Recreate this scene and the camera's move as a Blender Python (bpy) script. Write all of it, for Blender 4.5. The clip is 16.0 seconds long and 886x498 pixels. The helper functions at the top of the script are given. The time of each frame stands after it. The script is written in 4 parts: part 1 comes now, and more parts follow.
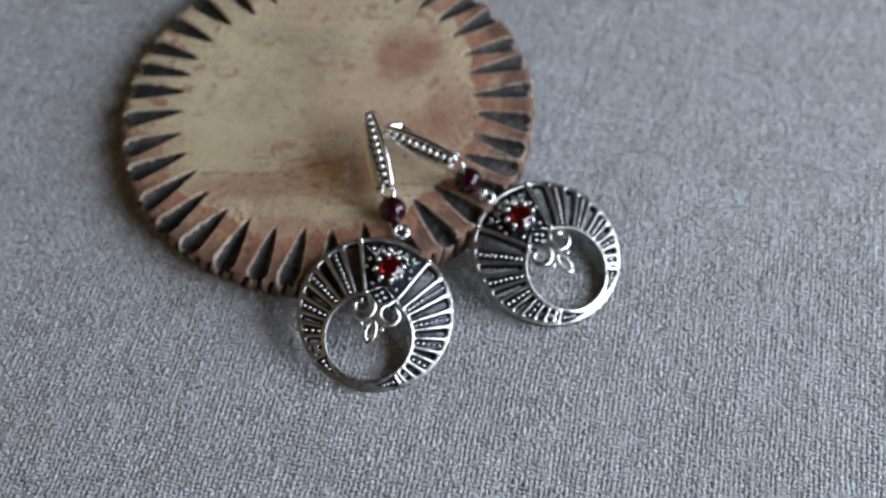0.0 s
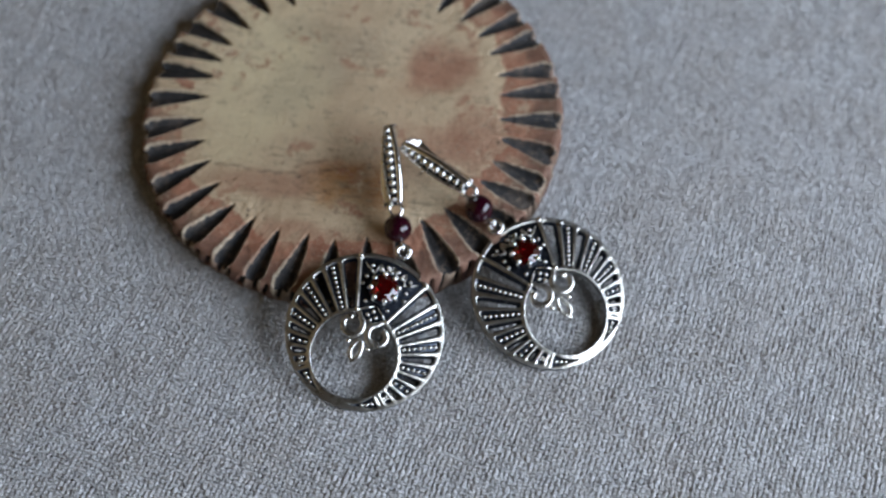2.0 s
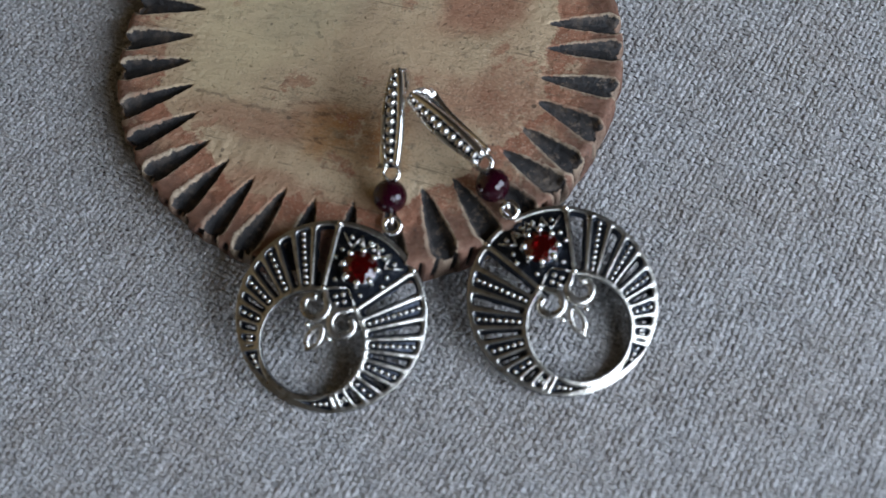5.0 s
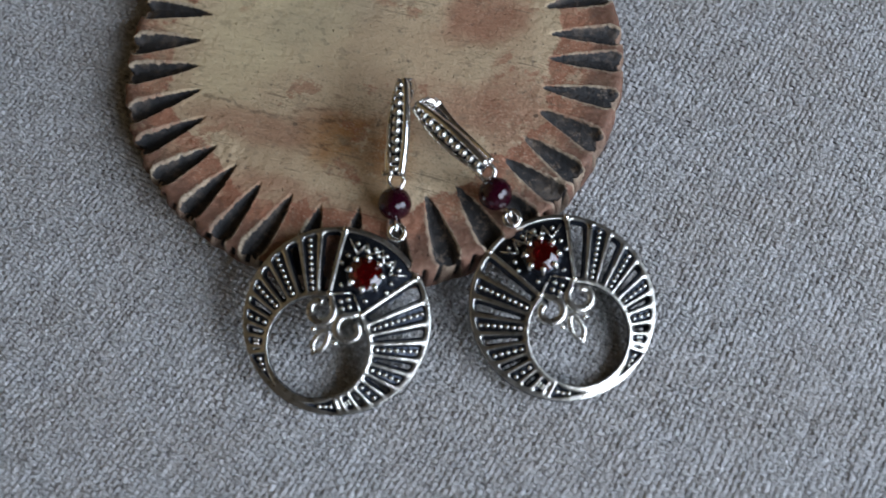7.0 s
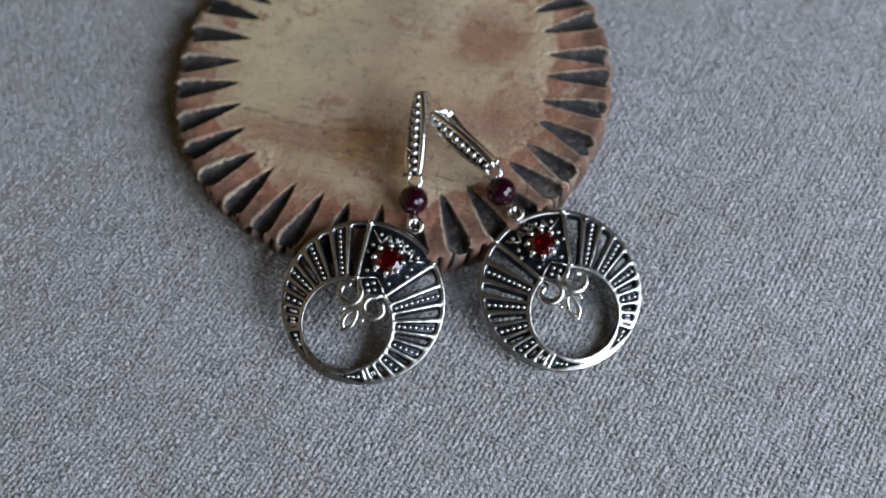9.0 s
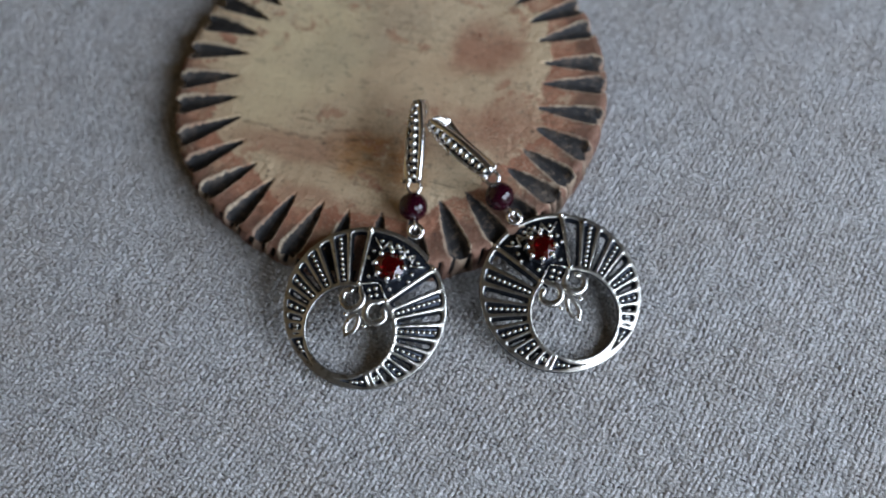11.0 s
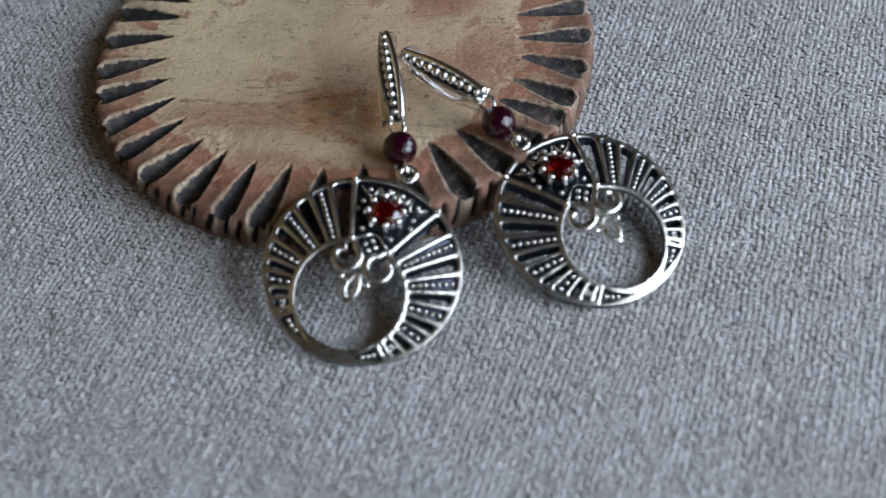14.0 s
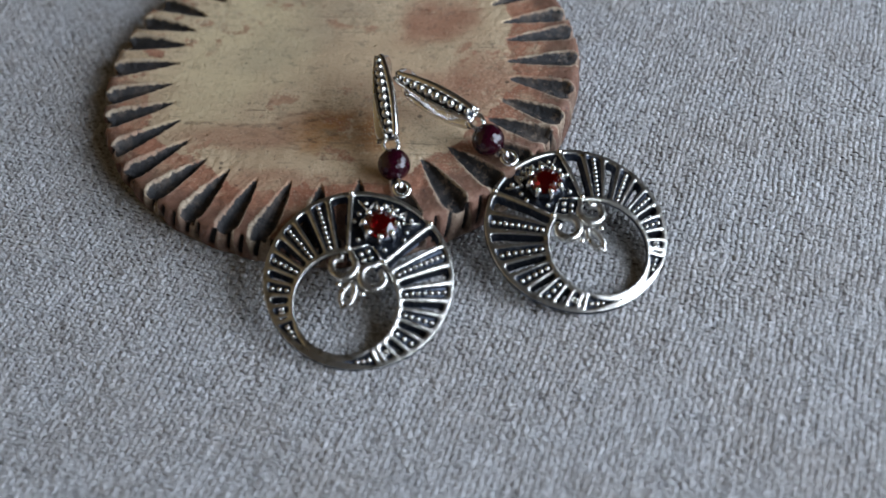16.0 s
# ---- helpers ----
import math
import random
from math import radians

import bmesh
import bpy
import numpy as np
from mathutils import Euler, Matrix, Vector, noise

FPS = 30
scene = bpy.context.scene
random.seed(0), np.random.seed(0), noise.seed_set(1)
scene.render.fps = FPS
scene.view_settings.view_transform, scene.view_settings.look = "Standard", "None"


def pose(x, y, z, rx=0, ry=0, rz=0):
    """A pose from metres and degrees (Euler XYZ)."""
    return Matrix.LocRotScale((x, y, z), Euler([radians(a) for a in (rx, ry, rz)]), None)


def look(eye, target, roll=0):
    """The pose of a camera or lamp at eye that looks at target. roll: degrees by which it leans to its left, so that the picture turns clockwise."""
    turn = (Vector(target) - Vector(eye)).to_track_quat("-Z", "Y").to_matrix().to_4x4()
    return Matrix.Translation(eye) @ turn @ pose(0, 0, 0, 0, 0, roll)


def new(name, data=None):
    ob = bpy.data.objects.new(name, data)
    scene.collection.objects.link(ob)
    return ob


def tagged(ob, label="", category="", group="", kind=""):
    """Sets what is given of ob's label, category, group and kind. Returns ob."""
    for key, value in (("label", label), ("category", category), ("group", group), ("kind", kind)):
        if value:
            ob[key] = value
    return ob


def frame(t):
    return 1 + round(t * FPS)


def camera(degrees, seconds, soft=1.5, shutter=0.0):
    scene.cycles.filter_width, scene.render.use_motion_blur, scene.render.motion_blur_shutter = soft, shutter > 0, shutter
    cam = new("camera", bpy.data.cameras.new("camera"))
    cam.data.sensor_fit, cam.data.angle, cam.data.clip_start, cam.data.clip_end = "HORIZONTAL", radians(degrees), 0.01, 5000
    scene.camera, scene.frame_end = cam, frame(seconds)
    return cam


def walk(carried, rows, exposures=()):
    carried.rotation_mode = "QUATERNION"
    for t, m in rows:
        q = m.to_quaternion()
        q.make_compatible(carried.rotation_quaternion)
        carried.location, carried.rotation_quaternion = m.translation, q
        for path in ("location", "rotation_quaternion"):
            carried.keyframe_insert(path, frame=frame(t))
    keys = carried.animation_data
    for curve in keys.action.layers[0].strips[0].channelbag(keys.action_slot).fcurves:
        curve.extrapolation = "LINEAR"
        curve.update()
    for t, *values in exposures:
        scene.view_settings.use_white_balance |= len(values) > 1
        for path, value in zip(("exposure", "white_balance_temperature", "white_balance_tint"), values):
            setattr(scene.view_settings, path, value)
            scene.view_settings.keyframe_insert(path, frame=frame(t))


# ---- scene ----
cam = camera(41.6, 16.0, soft=1.4, shutter=0.5)
PATH = [
    (0, (0.02340, -0.13578, 0.18831), (0.02238, -0.03716, 0.01432), -1.006),
    (0.5, (0.02158, -0.13653, 0.18945), (0.01897, -0.03806, 0.01539), -1.213),
    (1, (0.02322, -0.13561, 0.18760), (0.01901, -0.03776, 0.01322), -1.301),
    (1.5, (0.03134, -0.13195, 0.18865), (0.02240, -0.03606, 0.01337), -1.906),
    (2, (0.03525, -0.12298, 0.19009), (0.02207, -0.03097, 0.01301), 0.151),
    (2.5, (0.04030, -0.11870, 0.18214), (0.02026, -0.02852, 0.00476), -1.844),
    (3, (0.04007, -0.11545, 0.17131), (0.01688, -0.03280, -0.00934), -3.676),
    (3.5, (0.04463, -0.10888, 0.16314), (0.01810, -0.02619, -0.01702), -4.584),
    (4, (0.04909, -0.10119, 0.16355), (0.01860, -0.02165, -0.01740), -4.848),
    (4.5, (0.05132, -0.09692, 0.15840), (0.01700, -0.01883, -0.02250), -6.334),
    (6.8, (0.04979, -0.09462, 0.16158), (0.01895, -0.01931, -0.02111), -4.311),
    (7, (0.04838, -0.09489, 0.16362), (0.01762, -0.01924, -0.01895), -4.048),
    (7.5, (0.04680, -0.10185, 0.16971), (0.01645, -0.02363, -0.01184), -2.943),
    (8, (0.04858, -0.10764, 0.17572), (0.01793, -0.02807, -0.00519), -2.939),
    (8.5, (0.04932, -0.10904, 0.17959), (0.01848, -0.02863, -0.00092), -2.980),
    (9, (0.05100, -0.11299, 0.18275), (0.01986, -0.03058, 0.00320), -2.853),
    (9.2, (0.05163, -0.11428, 0.18208), (0.02034, -0.03016, 0.00336), -2.565),
    (11.3, (0.05259, -0.12067, 0.18197), (0.01950, -0.03092, 0.00633), -4.185),
    (11.5, (0.05115, -0.12440, 0.17808), (0.01763, -0.03043, 0.00474), -4.221),
    (12, (0.05141, -0.12949, 0.16631), (0.01858, -0.03271, -0.00561), -4.843),
    (12.5, (0.04427, -0.13090, 0.15066), (0.01267, -0.02546, -0.01633), -5.330),
    (13, (0.04281, -0.13067, 0.14538), (0.01727, -0.01906, -0.01861), -4.563),
    (13.5, (0.04026, -0.13619, 0.13797), (0.01992, -0.01765, -0.02182), -3.523),
    (14, (0.03736, -0.13858, 0.13237), (0.01718, -0.01718, -0.02528), -3.472),
    (14.5, (0.03667, -0.14171, 0.13147), (0.01709, -0.01769, -0.02421), -3.114),
    (15, (0.03748, -0.14552, 0.13044), (0.01687, -0.01997, -0.02387), -3.515),
    (15.5, (0.04014, -0.14519, 0.13126), (0.01954, -0.01971, -0.02311), -3.836),
    (16, (0.04059, -0.14683, 0.13528), (0.01872, -0.01971, -0.01757), -4.112),
]
def rows_of_path():
    return [(t, look(eye, target, roll)) for t, eye, target, roll in PATH]


walk(cam, rows_of_path(), [(0.0, 0.05), (2.5, 0.0), (4.5, -0.13), (7.0, -0.11), (9.0, -0.08), (12.0, -0.03), (13.5, 0.05), (16.0, 0.06)])
cam.data.dof.use_dof = True
cam.data.dof.focus_distance = 0.183
cam.data.dof.aperture_fstop = 12.6

MM = 0.001

# ---- world, window light, exposure ----
world = bpy.data.worlds.new("world")
scene.world = world
world.use_nodes = True
wn = world.node_tree
wn.nodes.clear()
sky = wn.nodes.new("ShaderNodeTexSky")
sky.sky_type = "NISHITA"
sky.sun_disc = False
sky.sun_elevation = radians(35)
sky.sun_rotation = radians(120)
bg = wn.nodes.new("ShaderNodeBackground")
bg.inputs["Strength"].default_value = 0.1
wout = wn.nodes.new("ShaderNodeOutputWorld")
wn.links.new(sky.outputs[0], bg.inputs[0])
wn.links.new(bg.outputs[0], wout.inputs[0])

WIN_Y0, WIN_Y1, WIN_Z0, WIN_Z1, WALL_X = -0.50, 0.16, 0.05, 0.46, 0.40
lamp = bpy.data.lights.new("window_light", "AREA")
lamp.shape = "RECTANGLE"
lamp.size, lamp.size_y = WIN_Y1 - WIN_Y0 - 0.04, WIN_Z1 - WIN_Z0 - 0.04
lamp.energy = 5.76
lamp.color = (0.715, 0.825, 1.0)
lamp_ob = new("window_light", lamp)
lamp_ob.matrix_world = look((WALL_X + 0.05, (WIN_Y0 + WIN_Y1) / 2, (WIN_Z0 + WIN_Z1) / 2),
                            (0, (WIN_Y0 + WIN_Y1) / 2, (WIN_Z0 + WIN_Z1) / 2 - 0.0001))


# ---- materials ----
class Nodes:
    """A small builder of node materials."""

    def __init__(self, name):
        self.mat = bpy.data.materials.new(name)
        self.mat.use_nodes = True
        self.tree = self.mat.node_tree
        self.bsdf = self.tree.nodes["Principled BSDF"]

    def add(self, kind, **values):
        n = self.tree.nodes.new(kind)
        for k, v in values.items():
            setattr(n, k, v)
        return n

    def put(self, socket, value):
        if hasattr(value, "is_output"):
            self.tree.links.new(value, socket)
        else:
            socket.default_value = value

    def math(self, op, a, b=0.0, c=0.0, clamp=False):
        n = self.add("ShaderNodeMath", operation=op, use_clamp=clamp)
        for s, v in zip(n.inputs, (a, b, c)):
            self.put(s, v)
        return n.outputs[0]

    def mix(self, f, a, b, blend="MIX"):
        n = self.add("ShaderNodeMix", data_type="RGBA", blend_type=blend)
        self.put(n.inputs[0], f)
        self.put(n.inputs[6], a)
        self.put(n.inputs[7], b)
        return n.outputs[2]

    def coords(self):
        return self.add("ShaderNodeTexCoord").outputs["Object"]

    def noise(self, scale, detail=4.0, rough=0.55, vec=None):
        n = self.add("ShaderNodeTexNoise")
        n.inputs["Scale"].default_value = scale
        n.inputs["Detail"].default_value = detail
        n.inputs["Roughness"].default_value = rough
        self.tree.links.new(vec if vec is not None else self.coords(), n.inputs["Vector"])
        return n.outputs[0]

    def ramp(self, f, stops):
        n = self.add("ShaderNodeValToRGB")
        r = n.color_ramp
        while len(r.elements) < len(stops):
            r.elements.new(0.5)
        for e, (p, c) in zip(r.elements, stops):
            e.position, e.color = p, (*c, 1) if len(c) == 3 else c
        self.put(n.inputs[0], f)
        return n.outputs[0]

    def smooth(self, v, lo, hi):
        n = self.add("ShaderNodeMapRange", interpolation_type="SMOOTHSTEP")
        self.put(n.inputs[0], v)
        n.inputs[1].default_value, n.inputs[2].default_value = lo, hi
        return n.outputs[0]

    def bump(self, height, distance, strength=1.0, normal=None):
        n = self.add("ShaderNodeBump")
        n.inputs["Strength"].default_value = strength
        n.inputs["Distance"].default_value = distance
        self.put(n.inputs["Height"], height)
        if normal is not None:
            self.put(n.inputs["Normal"], normal)
        return n.outputs[0]


def silver(name, bright, dark, rough, tarnish):
    m = Nodes(name)
    b = m.bsdf
    n1 = m.noise(900.0, 5, 0.6)
    n2 = m.noise(260.0, 3)
    col = m.mix(m.smooth(n1, 0.5 - tarnish, 0.75 - tarnish), (*bright, 1), (*dark, 1))
    b.inputs["Metallic"].default_value = 1.0
    m.put(b.inputs["Base Color"], col)
    m.put(b.inputs["Roughness"], m.math("MULTIPLY_ADD", n2, 0.18, rough - 0.09))
    m.put(b.inputs["Normal"], m.bump(m.noise(2200.0, 3), 0.00004, 0.5))
    return m.mat


SILVER = silver("polished_silver", (0.68, 0.665, 0.615), (0.30, 0.27, 0.21), 0.28, 0.0)
SILVER_BRIGHT = silver("bright_silver", (0.92, 0.91, 0.88), (0.70, 0.65, 0.55), 0.2, -0.1)
SILVER_DARK = silver("blackened_silver", (0.04, 0.047, 0.062), (0.13, 0.14, 0.16), 0.42, -0.02)


def cast_silver():
    """Polished on its raised parts, blackened in its recesses."""
    m = Nodes("cast_silver")
    b = m.bsdf
    relief = m.add("ShaderNodeAttribute", attribute_name="relief").outputs["Fac"]
    n1 = m.noise(900.0, 5, 0.6)
    bright = m.mix(m.smooth(n1, 0.46, 0.72), (0.60, 0.59, 0.545, 1), (0.30, 0.275, 0.215, 1))
    black = m.mix(m.smooth(n1, 0.5, 0.75), (0.058, 0.068, 0.088, 1), (0.18, 0.19, 0.21, 1))
    worn = m.math("ADD", relief, m.math("MULTIPLY_ADD", m.noise(1500.0, 4, 0.65), 0.36, -0.16))
    b.inputs["Metallic"].default_value = 1.0
    m.put(b.inputs["Base Color"], m.mix(m.smooth(worn, 0.32, 0.68), black, bright))
    m.put(b.inputs["Roughness"], m.math("SUBTRACT", m.math("MULTIPLY_ADD", m.noise(260.0, 3), 0.18, 0.38), m.math("MULTIPLY", m.smooth(worn, 0.32, 0.68), 0.16)))
    m.put(b.inputs["Normal"], m.bump(m.noise(1800.0, 3), 0.00005, 0.55))
    return m.mat


SILVER_CAST = cast_silver()


def garnet(name, colour, rough, transmit, ior=1.75):
    m = Nodes(name)
    b = m.bsdf
    m.put(b.inputs["Base Color"], m.mix(m.noise(400.0, 2), (*colour, 1), (*[c * 0.55 for c in colour], 1)))
    b.inputs["Roughness"].default_value = rough
    b.inputs["IOR"].default_value = ior
    b.inputs["Transmission Weight"].default_value = transmit
    return m.mat


GEM = garnet("red_garnet", (0.34, 0.004, 0.006), 0.02, 0.9)
BEAD = garnet("dark_garnet", (0.030, 0.002, 0.009), 0.11, 0.2, 1.55)


def clay_material():
    m = Nodes("carved_clay")
    b = m.bsdf
    co = m.coords()
    sep = m.add("ShaderNodeSeparateXYZ")
    m.put(sep.inputs[0], co)
    x, y = sep.outputs[0], sep.outputs[1]

    def spot(cx, cy, rx, ry):
        dx = m.math("MULTIPLY", m.math("SUBTRACT", x, cx * MM), 1 / (rx * MM))
        dy = m.math("MULTIPLY", m.math("SUBTRACT", y, cy * MM), 1 / (ry * MM))
        d = m.math("SQRT", m.math("ADD", m.math("POWER", dx, 2.0), m.math("POWER", dy, 2.0)))
        d = m.math("ADD", d, m.math("MULTIPLY_ADD", m.noise(130.0, 5, 0.6), 1.3, -0.65))
        return m.smooth(d, 1.15, 0.35)

    carve = m.add("ShaderNodeAttribute", attribute_name="carve").outputs["Fac"]
    groove = m.add("ShaderNodeAttribute", attribute_name="groove").outputs["Fac"]
    band = m.add("ShaderNodeAttribute", attribute_name="band").outputs["Fac"]
    big = m.noise(45.0, 5, 0.6)
    mid = m.noise(260.0, 6, 0.65)
    fine = m.noise(1500.0, 4, 0.7)
    stretch = m.add("ShaderNodeMapping")
    m.put(stretch.inputs["Vector"], co)
    stretch.inputs["Rotation"].default_value = (0, 0, radians(-28))
    stretch.inputs["Scale"].default_value = (260.0, 900.0, 400.0)
    scratch = m.noise(1.0, 4, 0.65, stretch.outputs[0])
    tan = m.ramp(big, [(0.3, (0.52, 0.37, 0.23)), (0.5, (0.64, 0.485, 0.31)), (0.72, (0.74, 0.59, 0.39))])
    pink = m.ramp(mid, [(0.3, (0.34, 0.15, 0.09)), (0.7, (0.45, 0.225, 0.14))])
    col = tan
    col = m.mix(m.math("MULTIPLY", spot(-19, 6, 16, 24), 0.82), col, (0.77, 0.645, 0.40, 1))
    for args, amount in (((15.5, 11.5, 8, 8), 0.85), ((25, -4, 7, 13), 0.7), ((18, -6, 10, 5), 0.6), ((10, -9, 13, 8), 0.35), ((-12, -18.5, 14, 3.6), 0.6), ((0, -14.5, 9, 3.2), 0.5), ((2, -29, 27, 4), 0.6)):
        col = m.mix(m.math("MULTIPLY", spot(*args), amount), col, pink)
    # brown stain by the clasp, the clasp's soft shadow coloured in with it
    col = m.mix(m.math("MULTIPLY", spot(4.5, -17.5, 10, 7), 0.9), col, (0.43, 0.20, 0.06, 1))
    col = m.mix(m.math("MULTIPLY", spot(7, -16, 4.5, 7), 0.55), col, (0.22, 0.10, 0.035, 1))
    for args, amount in (((-2.7, 13, 9, 7), 0.3), ((-14, 0, 7, 5), 0.25), ((-8, 6, 10, 5), 0.22), ((-12, 18, 8, 4), 0.25)):
        col = m.mix(m.math("MULTIPLY", spot(*args), amount), col, (0.22, 0.185, 0.14, 1))
    # an old scratch across the face
    bend = m.math("MULTIPLY", m.math("SINE", m.math("MULTIPLY", m.math("ADD", x, 0.024), math.pi / 0.021)), -0.0012)
    gap = m.math("SUBTRACT", m.math("SUBTRACT", y, bend), m.math("MULTIPLY_ADD", m.noise(260.0, 4, 0.7), 0.0032, -0.0164))
    line = m.math("MULTIPLY", m.smooth(m.math("ABSOLUTE", gap), 0.00045, 0.00008), m.math("MULTIPLY", m.smooth(x, -0.025, -0.022), m.smooth(x, -0.002, -0.007)))
    col = m.mix(m.math("MULTIPLY", m.math("MULTIPLY", line, 0.6), m.smooth(m.noise(500.0, 3), 0.35, 0.6)), col, (0.13, 0.09, 0.06, 1))
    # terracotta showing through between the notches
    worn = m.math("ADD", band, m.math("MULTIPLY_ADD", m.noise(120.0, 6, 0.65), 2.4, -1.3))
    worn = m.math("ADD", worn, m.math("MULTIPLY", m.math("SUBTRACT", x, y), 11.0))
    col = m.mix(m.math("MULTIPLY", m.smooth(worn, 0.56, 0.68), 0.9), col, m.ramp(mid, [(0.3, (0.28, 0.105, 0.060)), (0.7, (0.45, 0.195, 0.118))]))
    col = m.mix(m.math("MULTIPLY", m.smooth(scratch, 0.56, 0.72), m.math("MULTIPLY_ADD", m.smooth(m.noise(75.0, 3), 0.42, 0.62), 0.35, 0.0)), col, (0.22, 0.15, 0.095, 1))
    col = m.mix(m.math("MULTIPLY", m.smooth(scratch, 0.44, 0.30), 0.15), col, (0.48, 0.39, 0.27, 1))
    # brushed smudges fanning out under the clasps
    fan = m.add("ShaderNodeMapping")
    m.put(fan.inputs["Vector"], co)
    fan.inputs["Rotation"].default_value = (0, 0, radians(42))
    fan.inputs["Scale"].default_value = (260.0, 700.0, 300.0)
    smudge = m.math("MULTIPLY", m.smooth(m.noise(1.0, 5, 0.7, fan.outputs[0]), 0.47, 0.68), spot(0, -15.5, 14, 9))
    col = m.mix(m.math("MULTIPLY", smudge, 0.85), col, (0.13, 0.07, 0.035, 1))
    pale = m.math("MULTIPLY", m.smooth(m.noise(140.0, 5, 0.65), 0.48, 0.68), 0.4)
    col = m.mix(pale, col, (0.62, 0.49, 0.315, 1))
    # crisp chips of the coat, dirt in the pores, hairline scratches two ways
    chip = m.math("MULTIPLY", m.smooth(m.noise(170.0, 6, 0.7), 0.575, 0.60), m.smooth(m.noise(40.0, 3), 0.46, 0.56))
    col = m.mix(m.math("MULTIPLY", chip, 0.65), col, m.ramp(fine, [(0.3, (0.32, 0.13, 0.075)), (0.7, (0.46, 0.21, 0.125))]))
    dirt = m.math("MULTIPLY", m.smooth(m.noise(560.0, 6, 0.75), 0.56, 0.66), m.smooth(m.noise(58.0, 4), 0.44, 0.6))
    col = m.mix(m.math("MULTIPLY", dirt, 0.6), col, (0.15, 0.12, 0.085, 1))
    for angle, along, over in ((-24, 55.0, 2100.0), (38, 70.0, 2600.0), (84, 60.0, 1800.0)):
        hair = m.add("ShaderNodeMapping")
        m.put(hair.inputs["Vector"], co)
        hair.inputs["Rotation"].default_value = (0, 0, radians(angle))
        hair.inputs["Scale"].default_value = (along, over, 300.0)
        fine_line = m.math("MULTIPLY", m.smooth(m.noise(1.0, 2, 0.5, hair.outputs[0]), 0.64, 0.70), m.smooth(m.noise(90.0 + angle, 3), 0.5, 0.62))
        col = m.mix(m.math("MULTIPLY", fine_line, 0.55), col, (0.14, 0.095, 0.06, 1))
    scuff = m.math("MULTIPLY", m.smooth(m.noise(330.0, 5, 0.7), 0.57, 0.63), m.smooth(m.noise(36.0, 3), 0.52, 0.62))
    col = m.mix(m.math("MULTIPLY", scuff, 0.55), col, (0.66, 0.56, 0.38, 1))
    # sandy grain
    sand = m.noise(2400.0, 3, 0.7)
    rough_patch = m.math("MULTIPLY_ADD", m.smooth(m.noise(60.0, 3), 0.4, 0.62), 0.35, 0.15)
    col = m.mix(m.math("MULTIPLY", m.smooth(sand, 0.52, 0.68), rough_patch), col, (0.20, 0.135, 0.085, 1))
    col = m.mix(m.math("MULTIPLY", m.smooth(sand, 0.47, 0.32), rough_patch), col, (0.68, 0.55, 0.40, 1))
    # fine speckles and pores
    col = m.mix(m.math("MULTIPLY", m.smooth(fine, 0.64, 0.74), 0.4), col, (0.12, 0.085, 0.06, 1))
    col = m.mix(m.math("MULTIPLY", m.smooth(m.noise(420.0, 3), 0.60, 0.68), 0.3), col, (0.17, 0.12, 0.085, 1))
    specks = m.add("ShaderNodeTexVoronoi")
    specks.inputs["Scale"].default_value = 330.0
    m.put(specks.inputs["Vector"], co)
    tiny = m.math("ADD", specks.outputs["Distance"], m.math("MULTIPLY_ADD", m.noise(200.0, 3), 1.1, -0.45))
    col = m.mix(m.math("MULTIPLY", m.smooth(tiny, 0.13, 0.06), 0.7), col, (0.10, 0.07, 0.05, 1))
    outer = m.add("ShaderNodeAttribute", attribute_name="outer").outputs["Fac"]
    grime = m.math("ADD", m.math("ADD", outer, m.math("MULTIPLY", m.math("SUBTRACT", x, y), 8.0)), m.math("MULTIPLY_ADD", m.noise(300.0, 5, 0.65), 1.2, -0.68))
    col = m.mix(m.math("MULTIPLY", m.smooth(grime, 0.35, 0.85), 0.72), col, m.ramp(mid, [(0.3, (0.08, 0.046, 0.034)), (0.7, (0.19, 0.105, 0.075))]))
    near = m.add("ShaderNodeAttribute", attribute_name="near").outputs["Fac"]
    rag = m.noise(900.0, 5, 0.7)
    lip = m.math("ADD", near, m.math("MULTIPLY_ADD", m.noise(1250.0, 5, 0.75), 1.9, -0.95))
    col = m.mix(m.math("MULTIPLY", m.smooth(lip, 0.5, 0.95), m.math("MULTIPLY_ADD", m.smooth(m.noise(110.0, 3), 0.38, 0.62), 0.6, 0.3)), col, m.ramp(fine, [(0.3, (0.36, 0.28, 0.19)), (0.7, (0.62, 0.52, 0.38))]))
    edge = m.math("ADD", carve, m.math("MULTIPLY_ADD", rag, 1.0, -0.5))
    dark = m.ramp(mid, [(0.3, (0.020, 0.021, 0.023)), (0.52, (0.046, 0.044, 0.044)), (0.72, (0.15, 0.12, 0.095))])
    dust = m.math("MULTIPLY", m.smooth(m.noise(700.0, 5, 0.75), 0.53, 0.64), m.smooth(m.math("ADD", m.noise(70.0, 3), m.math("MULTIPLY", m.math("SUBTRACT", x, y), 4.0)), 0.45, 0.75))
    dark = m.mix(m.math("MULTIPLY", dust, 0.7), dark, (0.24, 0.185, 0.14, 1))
    col = m.mix(m.smooth(edge, 0.08, 0.3), col, dark)
    # side wall browned for its shade and its dirt together
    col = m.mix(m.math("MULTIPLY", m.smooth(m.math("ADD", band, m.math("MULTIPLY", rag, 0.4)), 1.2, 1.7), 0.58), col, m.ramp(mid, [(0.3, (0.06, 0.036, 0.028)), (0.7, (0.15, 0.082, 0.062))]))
    # grooves are coloured near black besides being cut in
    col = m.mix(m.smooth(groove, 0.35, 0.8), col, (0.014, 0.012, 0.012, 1))
